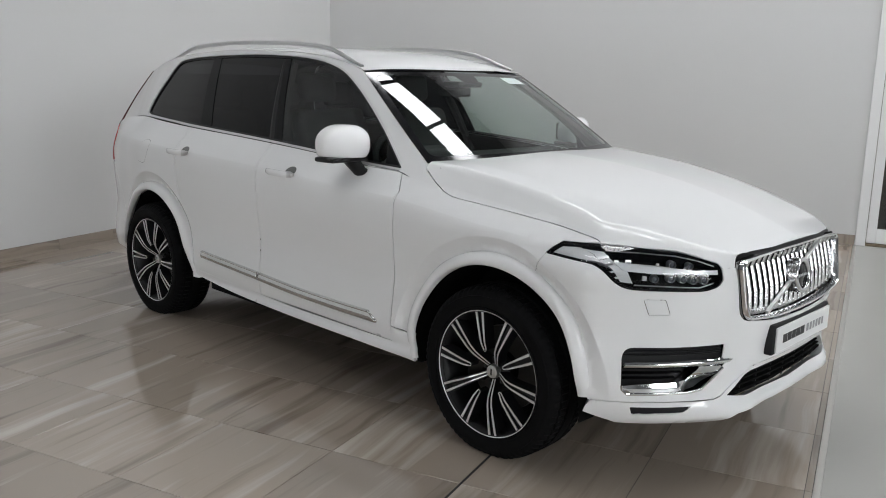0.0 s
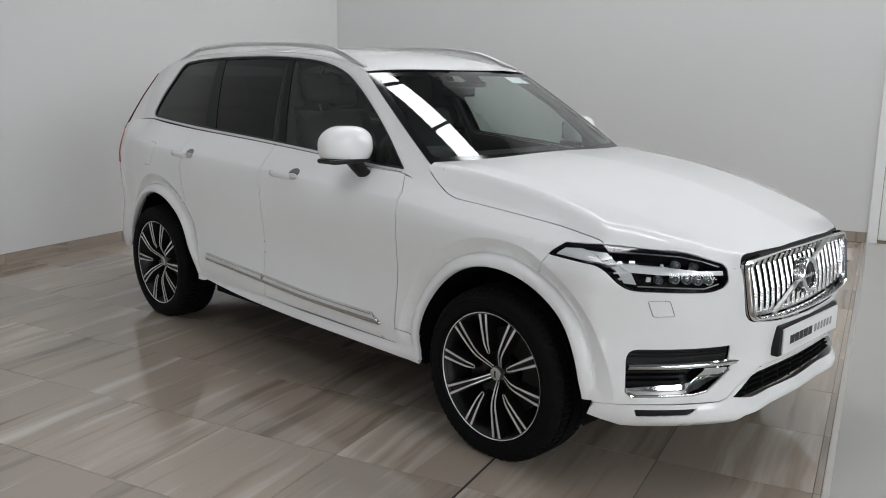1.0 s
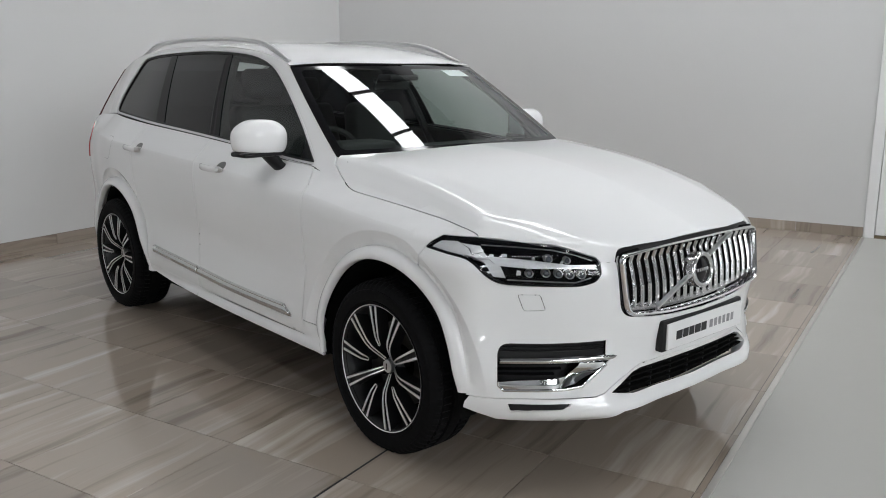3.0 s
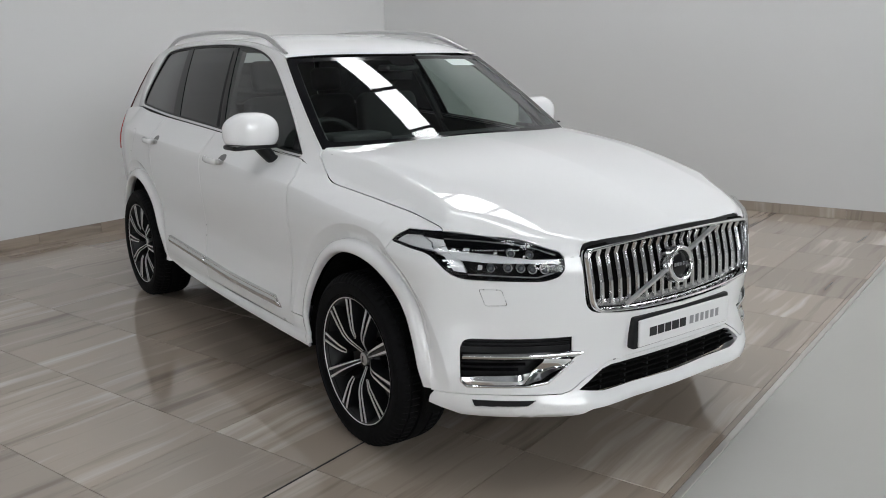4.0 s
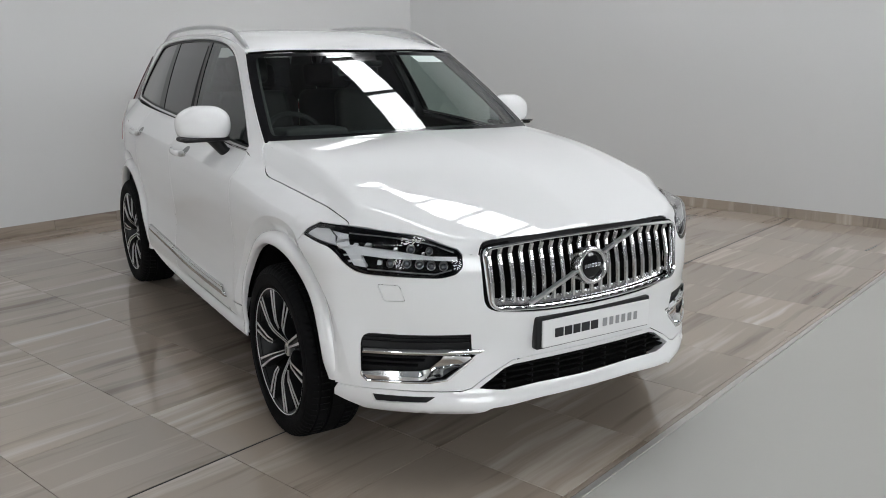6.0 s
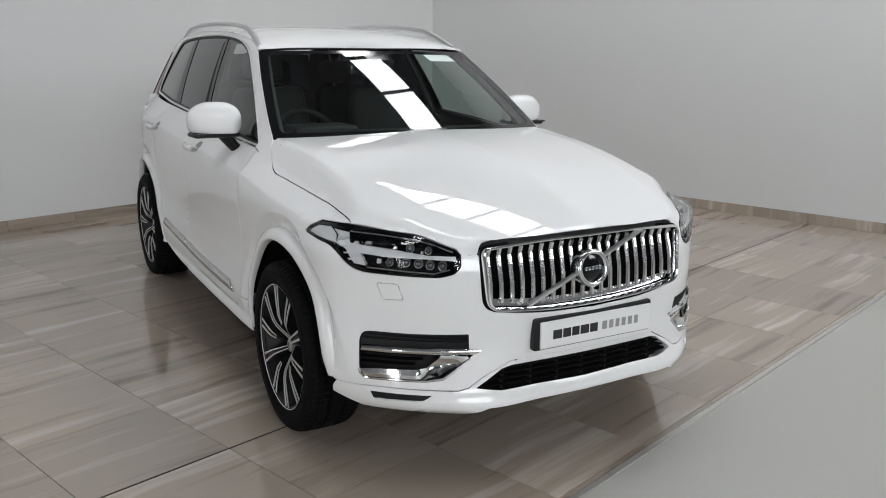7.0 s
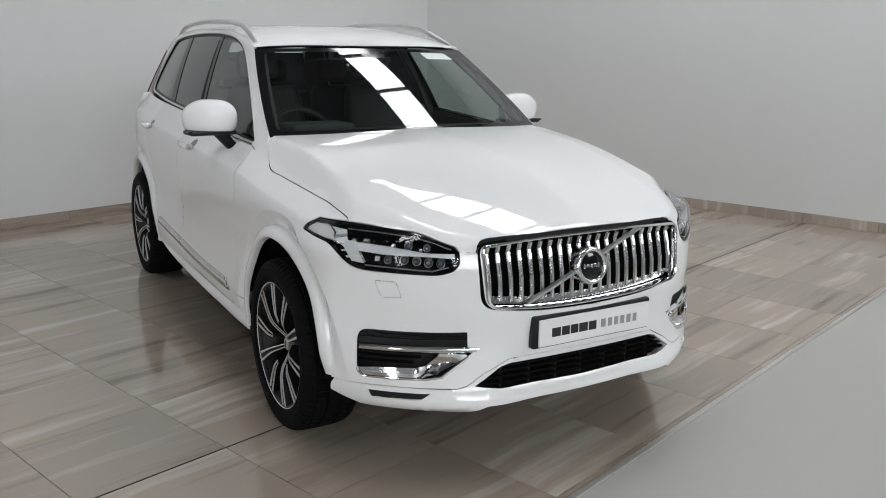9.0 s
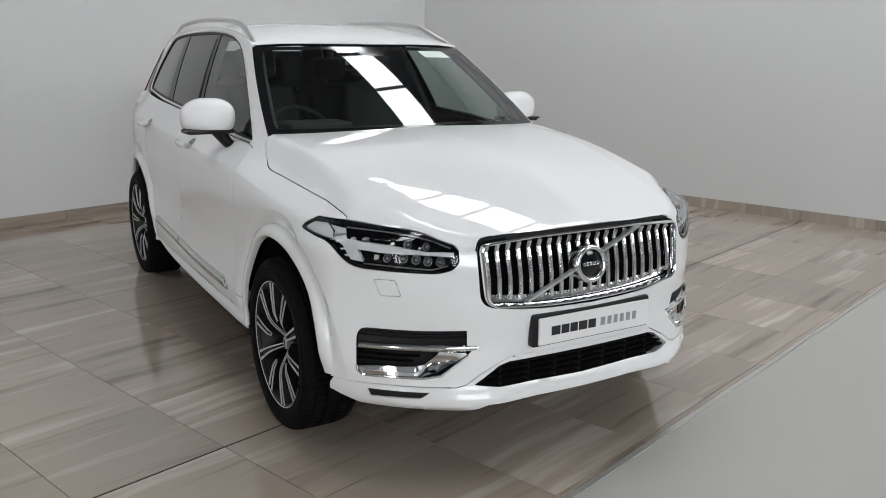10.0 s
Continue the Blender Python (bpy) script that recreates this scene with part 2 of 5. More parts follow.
def panel(name, surf, outline, material, parent=None, label="", holes=(), step=0.04, thick=0.014, lift=0.0, hub=(-1.5, 0, 0.7), lines=()):
    """A sheet of the surface surf(a, b) inside an outline given in a and b, less its holes, with turned-in edges."""
    loops = [dense(o, step * 0.6) for o in (outline, *holes)]
    lo, hi = loops[0].min(0), loops[0].max(0)
    gx, gy = np.meshgrid(np.arange(lo[0] + step / 2, hi[0], step), np.arange(lo[1] + step / 2, hi[1], step))
    grid = np.stack([gx.ravel(), gy.ravel()], 1)
    edge = np.concatenate(loops)
    if len(grid):
        keep = inside(grid, loops[0])
        for h in loops[1:]:
            keep &= ~inside(grid, h)
        grid = grid[keep]
    if len(grid):
        near = np.concatenate([np.min(np.linalg.norm(g[:, None] - edge[None], axis=2), axis=1) for g in np.array_split(grid, max(1, len(grid) // 400))])
        grid = grid[near > step * 0.42]
    folds = []
    for ln in lines:
        q = dense(ln, step * 0.6, False)
        ok = inside(q, loops[0])
        for h in loops[1:]:
            ok &= ~inside(q, h)
        ok &= np.min(np.linalg.norm(q[:, None] - edge[None], axis=2), axis=1) > step * 0.2
        folds.append((q, ok))
        if len(grid):
            grid = grid[np.min(np.linalg.norm(grid[:, None] - q[None], axis=2), axis=1) > step * 0.35]
    pts = np.concatenate([edge, grid] + [q[ok] for q, ok in folds])
    edges, k = [], 0
    for o in loops:
        edges += [(k + i, k + (i + 1) % len(o)) for i in range(len(o))]
        k += len(o)
    k += len(grid)
    for q, ok in folds:
        at_q = np.cumsum(ok) - 1
        edges += [(k + int(at_q[i]), k + int(at_q[i + 1])) for i in range(len(q) - 1) if ok[i] and ok[i + 1]]
        k += int(ok.sum())
    vs, _, fs, _, _, _ = delaunay_2d_cdt([Vector(p) for p in pts], edges, [], 0, 1e-6)
    q = np.array([tuple(v) for v in vs])
    tri = np.array([f for f in fs if len(f) == 3])
    cen = q[tri].mean(1)
    ok = inside(cen, loops[0])
    for h in loops[1:]:
        ok &= ~inside(cen, h)
    tri = tri[ok]
    n = surface_normals(surf, q)
    p = surf(q[:, 0], q[:, 1])
    if np.sum((p - np.array(hub)) * n) < 0:
        n = -n
    fn = np.cross(p[tri[:, 1]] - p[tri[:, 0]], p[tri[:, 2]] - p[tri[:, 0]])
    bad = np.sum(fn * n[tri[:, 0]], 1) < 0
    tri[bad] = tri[bad][:, ::-1]
    p = p + n * lift
    faces = [tuple(t) for t in tri]
    normals = n
    if thick:
        seen = {}
        for t in tri:
            for i in range(3):
                e = (int(t[i]), int(t[(i + 1) % 3]))
                seen[e] = seen.get(e, 0) + 1
        rim = [e for e in seen if (e[1], e[0]) not in seen]
        ids = sorted({i for e in rim for i in e})
        base, low = len(p), len(p) + len(ids)
        at = {i: j for j, i in enumerate(ids)}
        side = np.zeros((len(ids), 3))
        for a, b in rim:
            d = np.cross(p[b] - p[a], n[a])
            side[at[a]] += d
            side[at[b]] += d
        side /= np.linalg.norm(side, axis=1)[:, None] + 1e-12
        p = np.concatenate([p, p[ids], p[ids] - n[ids] * thick])
        normals = np.concatenate([n, side, side])
        faces += [(base + at[b], base + at[a], low + at[a], low + at[b]) for a, b in rim]
    return part(name, p, faces, material, parent, label, smooth=True, normals=normals)


def lathe(name, profile, material, parent, seg=72, label="", smooth=True, centre=(0, 0, 0)):
    """Turns a profile of (radius, y) about the y axis."""
    v, f, m = [], [], len(profile)
    for i in range(seg):
        a = 2 * math.pi * i / seg
        v += [(r * math.cos(a) + centre[0], y + centre[1], r * math.sin(a) + centre[2]) for r, y in profile]
        f += [(i * m + j, i * m + j + 1, ((i + 1) % seg) * m + j + 1, ((i + 1) % seg) * m + j) for j in range(m - 1)]
    bm = bmesh.new()
    vs = [bm.verts.new(q) for q in v]
    for q in f:
        bm.faces.new([vs[k] for k in q])
    bmesh.ops.remove_doubles(bm, verts=bm.verts, dist=1e-5)
    bmesh.ops.recalc_face_normals(bm, faces=bm.faces)
    return bm_part(name, bm, material, parent, label, smooth)


def sweep(name, path, profile, material, parent, label="", up=(0, 0, 1), closed=False, sizes=None, smooth=True, ends=True):
    """Draws a closed profile of (side, up) along a path; sizes scales it from place to place."""
    path = [Vector(p) for p in path]
    n, m = len(path), len(profile)
    v, f = [], []
    for i, p in enumerate(path):
        a, b = path[i - 1] if (i or closed) else p, path[(i + 1) % n] if (i < n - 1 or closed) else p
        t = (b - a).normalized()
        u = Vector(up if not callable(up) else up(i))
        s = t.cross(u).normalized()
        u = s.cross(t)
        k = sizes[i] if sizes is not None else 1.0
        v += [p + s * (x * k) + u * (y * k) for x, y in profile]
    for i in range(n if closed else n - 1):
        for j in range(m):
            f.append((i * m + j, i * m + (j + 1) % m, ((i + 1) % n) * m + (j + 1) % m, ((i + 1) % n) * m + j))
    if ends and not closed:
        f += [tuple(range(m))[::-1], tuple(range((n - 1) * m, n * m))]
    bm = bmesh.new()
    vs = [bm.verts.new(q) for q in v]
    for q in f:
        bm.faces.new([vs[k] for k in q])
    bmesh.ops.recalc_face_normals(bm, faces=bm.faces)
    return bm_part(name, bm, material, parent, label, smooth)


def oval(a, b, n=10):
    return [(a * math.cos(2 * math.pi * i / n), b * math.sin(2 * math.pi * i / n)) for i in range(n)]


def structure(name, label=""):
    return tagged(new(name), label, kind="structure")


# ---- the room ----
def build_room():
    T = 0.2
    # floor slab under the tiles and coated floor beside them
    floor = tagged(box("floor", (WX0, WY0, -0.12), (0.965, WY1, -0.004), GROUT, None, "brown-grey polished porcelain tile floor", 0), kind="structure")
    tagged(box("floor_coated", (0.995, WY0, -0.12), (WX1, WY1, -0.001), EPOXY, None, "smooth grey coated showroom floor beside the tiles", 0), kind="structure")
    tagged(box("trim", (0.9655, WY0, -0.06), (0.9945, WY1, 0.003), STRIP, None, "pale metal edge strip between tile and coating", 0.0015), kind="structure")
    tagged(box("trim_joint", (-0.2875, WY0, -0.0038), (-0.2785, WY1, -0.0006), JOINT, None, "black movement joint across the tiled floor", 0), kind="structure")
    wl = tagged(box("wall_west", (WX0 - T, WY0, -0.12), (WX0, WY1 + T, WZ), WALL, None, "plain white painted plaster wall", 0), kind="structure")
    # back wall with its doorway
    wall_n = structure("wall_north", "plain white painted plaster wall with a glazed door")
    for lo, hi in (((WX0, WY1, -0.12), (0.985, WY1 + T, WZ)), ((0.985, WY1, 2.46), (2.075, WY1 + T, WZ)), ((2.075, WY1, -0.12), (WX1, WY1 + T, WZ))):
        box("wall_piece", lo, hi, WALL, wall_n, bevel=0)
    # unseen front wall, grey put in to darken reflections, with two tall glazed openings
    wall_s = structure("wall_south", "unseen showroom wall, grey to darken reflections, with two tall glazed openings")
    glazed(wall_s, [(-2.0, -1.2), (2.6, 3.4)], [(0.0, 2.6), (0.0, 2.6)], 0, 0)
    # unseen side wall in the same added grey, with the shop windows
    wall_e = structure("wall_east", "unseen showroom wall, grey to darken reflections, with large shop windows")
    glazed(wall_e, [(-7.4, -2.4), (1.6, 4.1)], [(1.8, 4.2), (2.9, 4.9)], 0, 1)
    roof_lights()
    # door in the back wall
    door = structure("door_1", "white aluminium framed glazed door, shut")
    y0 = WY1 - 0.022
    for lo, hi in (((0.978, y0, 0.0), (1.072, WY1 + 0.10, 2.46)), ((1.985, y0, 0.0), (2.075, WY1 + 0.10, 2.46)), ((1.072, y0, 2.37), (1.985, WY1 + 0.10, 2.46))):
        box("door_frame", lo, hi, WHITEALU, door, bevel=0.003)
    leaf = box("door_leaf", (1.076, WY1 + 0.005, 0.03), (1.162, WY1 + 0.05, 2.365), WHITEALU, door, "white aluminium stile and rails")
    box("stile", (1.895, WY1 + 0.005, 0.03), (1.981, WY1 + 0.05, 2.365), WHITEALU, leaf)
    box("rail", (1.162, WY1 + 0.006, 0.03), (1.895, WY1 + 0.049, 0.175), WHITEALU, leaf)
    box("rail", (1.162, WY1 + 0.006, 2.27), (1.895, WY1 + 0.049, 2.365), WHITEALU, leaf)
    box("pane", (1.162, WY1 + 0.022, 0.175), (1.895, WY1 + 0.03, 2.27), DOORGLASS, leaf, bevel=0)
    box("threshold", (1.072, WY1 - 0.01, 0.0), (1.985, WY1 + 0.10, 0.024), LOBBY, door, "dark brown threshold strip")
    # lobby behind the door
    lobby = structure("lobby", "dim brown lobby behind the glazed door")
    for lo, hi in (((0.6, WY1 + 2.0, -0.1), (2.6, WY1 + 2.1, 2.7)), ((0.5, WY1 + T, -0.1), (0.6, WY1 + 2.1, 2.7)), ((2.6, WY1 + T, -0.1), (2.7, WY1 + 2.1, 2.7)), ((0.5, WY1 + T, 2.7), (2.7, WY1 + 2.1, 2.8)), ((0.5, WY1 + T, -0.12), (2.7, WY1 + 2.1, -0.002))):
        box("lobby_wall", lo, hi, LOBBY, lobby, bevel=0)
    return floor, wall_n, wl


def glazed(wall, openings, heights, base, axis):
    """A wall on the south (axis 0) or east (axis 1) side with its glazed openings."""
    T = 0.2
    a0, a1 = (WX0, WX1) if axis == 0 else (WY0, WY1 + T)

    def piece(name, a, b, z0, z1, d0, d1, m, parent, bevel=0.0):
        if axis == 0:
            return box(name, (a, WY0 - d1, z0), (b, WY0 - d0, z1), m, parent, bevel=bevel)
        return box(name, (WX1 + d0, a, z0), (WX1 + d1, b, z1), m, parent, bevel=bevel)

    ed = [a0] + [e for o in openings for e in o] + [a1]
    for a, b in zip(ed[::2], ed[1::2]):
        piece("wall_piece", a, b, -0.12, WZ, 0, T, UNSEEN_GREY, wall)
    for k, ((a, b), (lo, hi)) in enumerate(zip(openings, heights)):
        piece("wall_piece", a, b, hi, WZ, 0, T, UNSEEN_GREY, wall)
        if lo > base:
            piece("wall_piece", a, b, -0.12, lo, 0, T, UNSEEN_GREY, wall)
        win = structure("window_%s%d" % ("south_" if axis == 0 else "east_", k + 1), "white framed shop window with bright daylight outside")
        piece("pane", a, b, lo, hi, 0.11, 0.12, DAYPANE, win)
        for q in np.linspace(a, b - 0.05, max(2, round((b - a) / 0.6) + 1)):
            piece("mullion", q, q + 0.05, lo, hi, 0.04, 0.10, WHITEALU, win)
        for z in (lo, lo + (hi - lo) * 0.62, hi - 0.06):
            piece("transom", a, b, z, z + 0.06, 0.045, 0.10, WHITEALU, win)


ROOF_LIGHTS = [(3.02, 3.74), (-0.98, -0.26), (-4.98, -4.26)]
ROOF_LIGHT_X = [(-4.5, 5.5), (-1.7, 1.4), (-3.6, -1.6)]


def roof_lights():
    """Dark sheeted roof with strips of translucent sheet between the purlins."""
    ceil = tagged(new("ceiling"), "dark grey sheeted roof with translucent roof lights", kind="structure")
    ys = [WY1 + 0.2] + [e for a, b in ROOF_LIGHTS for e in (b, a)] + [WY0 - 0.2]
    bm = bmesh.new()
    for b, a in zip(ys[::2], ys[1::2]):
        q = rbox_bm((WX1 - WX0 + 0.4, b - a, 0.1), 0, 1, ((WX0 + WX1) / 2, (a + b) / 2, WZ + 0.05))
        me = bpy.data.meshes.new("tmp")
        q.to_mesh(me)
        q.free()
        bm.from_mesh(me)
        bpy.data.meshes.remove(me)
    for (a, b), (x0, x1) in zip(ROOF_LIGHTS, ROOF_LIGHT_X):
        for lo, hi in ((WX0 - 0.2, x0), (x1, WX1 + 0.2)):
            q = rbox_bm((hi - lo, b - a, 0.1), 0, 1, ((lo + hi) / 2, (a + b) / 2, WZ + 0.05))
            me = bpy.data.meshes.new("tmp")
            q.to_mesh(me)
            q.free()
            bm.from_mesh(me)
            bpy.data.meshes.remove(me)
    bm_part("sheeting", bm, CEIL, ceil)
    for k in range(12):
        x = -5.1 + 1.1 * k
        box("purlin", (x - 0.035, WY0, WZ - 0.14), (x + 0.035, WY1, WZ - 0.002), CEIL, ceil, "dark steel purlin", 0)
    for n, ((a, b), (x0, x1)) in enumerate(zip(ROOF_LIGHTS, ROOF_LIGHT_X)):
        sky = structure("roof_light_%d" % (n + 1), "white translucent roof sheet letting daylight in")
        box("sheet", (x0, a, WZ + 0.02), (x1, b, WZ + 0.03), SKYLIGHT, sky, bevel=0)


def rough_tiles(floor, wall_n, wall_w):
    """Each floor tile and skirting piece."""
    P, g = 0.6095, 0.0015
    me_cache = {}

    def tile_mesh(w, d, h, c=0.0004):
        key = (round(w, 4), round(d, 4), round(h, 4))
        if key not in me_cache:
            a, b = w / 2 - g, d / 2 - g
            v = [(sx * a, sy * b, -0.01) for sx, sy in ((-1, -1), (1, -1), (1, 1), (-1, 1))]
            v += [(sx * a, sy * b, h - c) for sx, sy in ((-1, -1), (1, -1), (1, 1), (-1, 1))]
            v += [(sx * (a - c), sy * (b - c), h) for sx, sy in ((-1, -1), (1, -1), (1, 1), (-1, 1))]
            f = [(8, 9, 10, 11)] + [(i, (i + 1) % 4, 4 + (i + 1) % 4, 4 + i) for i in range(4)] + [(4 + i, 4 + (i + 1) % 4, 8 + (i + 1) % 4, 8 + i) for i in range(4)]
            me = bpy.data.meshes.new("tile")
            me.from_pydata(v, [], f)
            me.materials.append(TILE)
            me_cache[key] = me
        return me_cache[key]

    rng = random.Random(7)
    cols = []
    x = -0.283
    while x > WX0 + 0.02:
        cols.append((max(x - P, WX0), x if cols else x - 0.0045))
        x -= P
    cols += [(-0.2785, -0.283 + P), (-0.283 + P, -0.283 + 2 * P), ]
    cols[-1] = (cols[-1][0], min(cols[-1][1], 0.965))
    rows = []
    y = -1.213
    while y < WY1 - 0.02:
        rows.append((y, min(y + P, WY1)))
        y += P
    y = -1.213
    while y > WY0 + 0.02:
        rows.append((max(y - P, WY0), y))
        y -= P
    if cols[-1][1] < 0.96:
        cols.append((cols[-1][1], 0.965))
    for a, b in cols:
        for c, d in rows:
            if b - a < 0.02 or d - c < 0.02:
                continue
            ob = new("tile", tile_mesh(b - a, d - c, 0.0))
            ob.parent = floor
            ob.matrix_basis = pose((a + b) / 2, (c + d) / 2, rng.uniform(-0.0003, 0.0003), 0, 0, 0 if rng.random() < 0.5 else 180)
    # skirting of cut tiles
    base_n = structure("baseboard_north", "skirting of streaked grey-brown tile along the wall")
    base_w = structure("baseboard_west", "skirting of streaked grey-brown tile along the wall")
    x = 0.975
    while x > WX0 + 0.03:
        a = max(x - P, WX0 + 0.012)
        ob = new("skirting_tile", tile_mesh(x - a, 0.10, 0.012))
        ob.parent = base_n
        ob.matrix_basis = pose((x + a) / 2, WY1, 0.05, 90)
        x = a
    y = WY1 - 0.012
    while y > WY0 + 0.03:
        a = max(y - P, WY0)
        ob = new("skirting_tile", tile_mesh(0.10, y - a, 0.012))
        ob.parent = base_w
        ob.matrix_basis = pose(WX0, (y + a) / 2, 0.05, 0, 90)
        y = a


FLOOR, WALL_N, WALL_W = build_room()


# ---- the car: x ahead of the front axle, y to its left, z up ----
car = new("car")
car.matrix_basis = CAR
tagged(car, "white sport utility vehicle with dark alloy wheels on the tiled floor", "car")

# plan of the body's side, from the middle of the nose round to the middle of the tail: (x, half width)
PLAN_KEYS = [(0.918, 0), (0.912, 0.2), (0.89, 0.36), (0.853, 0.475), (0.795, 0.60), (0.715, 0.72), (0.62, 0.822), (0.575, 0.872), (0.525, 0.915), (0.47, 0.937), (0.40, 0.947), (0.30, 0.949), (0.15, 0.948), (0, 0.946), (-0.5, 0.945), (-1.5, 0.945), (-2.1, 0.943), (-2.6, 0.938), (-3.0, 0.925), (-3.35, 0.877), (-3.6, 0.830), (-3.8, 0.788), (-3.92, 0.70), (-4.0, 0.45), (-4.03, 0)]
_k = np.array(PLAN_KEYS)
_t = np.concatenate([[0], np.cumsum(np.linalg.norm(np.diff(_k, axis=0), axis=1))])
_tt = np.linspace(0, _t[-1], 1600)
_px, _pw = pchip(_t, _k[:, 0])(_tt), pchip(_t, _k[:, 1])(_tt)
for _ in range(170):
    _px[1:-1], _pw[1:-1] = (_px[:-2] + 2 * _px[1:-1] + _px[2:]) / 4, (_pw[:-2] + 2 * _pw[1:-1] + _pw[2:]) / 4
_ps = np.concatenate([[0], np.cumsum(np.hypot(np.diff(_px), np.diff(_pw)))])
_tx, _tw = np.gradient(_px, _ps), np.gradient(_pw, _ps)
S_END = float(_ps[-1])
_mid = int(np.argmax(_pw))


def s_x(x):
    """How far round the plan a given x lies."""
    return np.interp(-np.asarray(x, float), -_px, _ps)


def s_w(w):
    """How far round the plan, on the nose, a given half width lies."""
    return np.interp(np.asarray(w, float), _pw[:_mid], _ps[:_mid])


BELT = pchip([0.60, 0.47, 0.14, -0.2, -0.43, -0.69, -0.89, -1.33, -1.96, -2.61, -3.11, -3.35, -3.6, -3.8, -3.95], [0.963, 0.976, 1.032, 1.072, 1.107, 1.138, 1.144, 1.178, 1.212, 1.239, 1.264, 1.275, 1.262, 1.208, 1.19])
SEAM = pchip([0.62, 0.53, 0.515, 0.48, 0.42, 0.36, 0.30, 0.25, 0.17, 0.0, -0.16, -0.30, -0.36, -0.44, -0.54], [0.956, 0.959, 0.9635, 0.973, 0.982, 0.990, 0.999, 1.0065, 1.0165, 1.035, 1.049, 1.062, 1.076, 1.108, 1.163])
SILL_OUT = pchip([0.20, 0.25, 0.29, 0.33, 0.36, 0.40, 0.44], [-0.02, -0.030, -0.027, -0.010, 0.007, 0.004, 0.0])
FRONT_OFF = pchip([0.20, 0.26, 0.285, 0.315, 0.38, 0.45, 0.52, 0.60, 0.69, 0.80, 0.92, 0.98], [0.10, 0.05, -0.022, -0.030, -0.005, 0.004, 0.006, -0.004, -0.018, -0.010, 0.022, 0.06])
SIDE_OFF = pchip([0.20, 0.25, 0.29, 0.34, 0.42, 0.50, 0.58, 0.645, 0.68, 0.78, 0.90, 0.98, 1.03, 1.064, 1.070, 1.12, 1.15, 1.18], [0.09, 0.06, 0.030, 0.008, 0.0, 0.006, 0.016, 0.0235, 0.0245, 0.019, 0.012, 0.014, 0.0205, 0.0310, 0.0355, 0.0850, 0.116, 0.150])
ARCHES = ((0.012, 0.36), (-2.962, 0.36))


def arch_scale(cx, ang):
    """The front arch draws in a little towards its forward foot."""
    return 1 - (0.020 if cx > -1 else 0.0) * (1 - smoothstep(8, 44, np.abs(ang)))


def skin_off(a, z):
    """How far inside the plan the skin lies, a round the plan, at height z."""
    x = np.interp(a, _ps, _px)
    k = 0.38 / (BELT(x) - 0.80)
    zeta = np.where(z > 0.80, 0.80 + (z - 0.80) * k, z)
    front = 1 - smoothstep(0.45, 1.02, a)
    over_f, over_s = np.maximum(z - 0.958, 0), np.maximum(zeta - 1.165, 0)
    flank = SIDE_OFF(zeta - over_s) + 0.82 * over_s / k
    flank = flank - 0.62 * smoothstep(3.35, 3.75, -x) * np.maximum(flank - 0.03, 0) * (z > 0.95)
    off = front * (FRONT_OFF(z - over_f) + over_f) + (1 - front) * flank
    off = off + 0.036 * (1 - smoothstep(0.20, 0.46, a)) * (1 - smoothstep(0.40, 0.50, z))
    off = off + SILL_OUT(np.clip(z, 0.20, 0.44)) * smoothstep(1.75, 2.15, a) * (1 - smoothstep(3.95, 4.3, a))
    off = off + 0.018 * smoothstep(0.865, 0.925, z) * smoothstep(-0.10, 0.26, x) * (1 - smoothstep(0.28, 0.66, x))
    off = off + 0.024 * (1 - smoothstep(0.35, 0.47, z)) * smoothstep(0.86, 1.06, a) * (1 - smoothstep(1.3, 1.5, a))
    for cx, cz in ARCHES:
        r = np.hypot(x - cx, z - cz) / arch_scale(cx, np.degrees(np.arctan2(z - cz, x - cx)))
        off = off + 0.031 * np.clip((0.577 - r) / 0.052, 0, 1) * smoothstep(0.70, 0.95, a) * smoothstep(0.35, 0.47, z)
    return off


def body(s, z):
    """The outer skin below the belt; s is negative on the car's right."""
    s, z = np.asarray(s, float), np.asarray(z, float)
    a = np.abs(s)
    x, w = np.interp(a, _ps, _px), np.interp(a, _ps, _pw)
    nx, nw = np.interp(a, _ps, _tw), -np.interp(a, _ps, _tx)
    off = skin_off(a, z)
    return np.stack([x - nx * off, np.sign(s + 1e-9) * (w - nw * off), z], -1)


def skin_height(x, y):
    """The height of the skin's shoulder over a point of the plan."""
    near = slice(0, int(np.searchsorted(_ps, 2.6)), 8)
    a = _ps[near][np.argmin((x[:, None] - _px[near]) ** 2 + (y[:, None] - _pw[near]) ** 2, axis=1)]
    for _ in range(4):
        a = np.clip(a + (x - np.interp(a, _ps, _px)) * np.interp(a, _ps, _tx) + (y - np.interp(a, _ps, _pw)) * np.interp(a, _ps, _tw), 0, 2.6)
    d = (np.interp(a, _ps, _px) - x) * np.interp(a, _ps, _tw) - (np.interp(a, _ps, _pw) - y) * np.interp(a, _ps, _tx)
    lo, hi = np.full_like(d, 0.80), np.full_like(d, 1.9)
    for _ in range(34):
        z = (lo + hi) / 2
        up = skin_off(a, z) < d
        lo, hi = np.where(up, z, lo), np.where(up, hi, z)
    return (lo + hi) / 2


def side_skin(side):
    """The skin of one side as a function of x and z."""
    return lambda x, z: body(side * s_x(x), z)


GB = pchip([-0.40, -0.7, -1.3, -2.0, -2.6, -3.1, -3.35, -3.5, -3.6, -3.75, -3.9], [0.755, 0.778, 0.80, 0.803, 0.797, 0.77, 0.752, 0.726, 0.707, 0.692, 0.688])


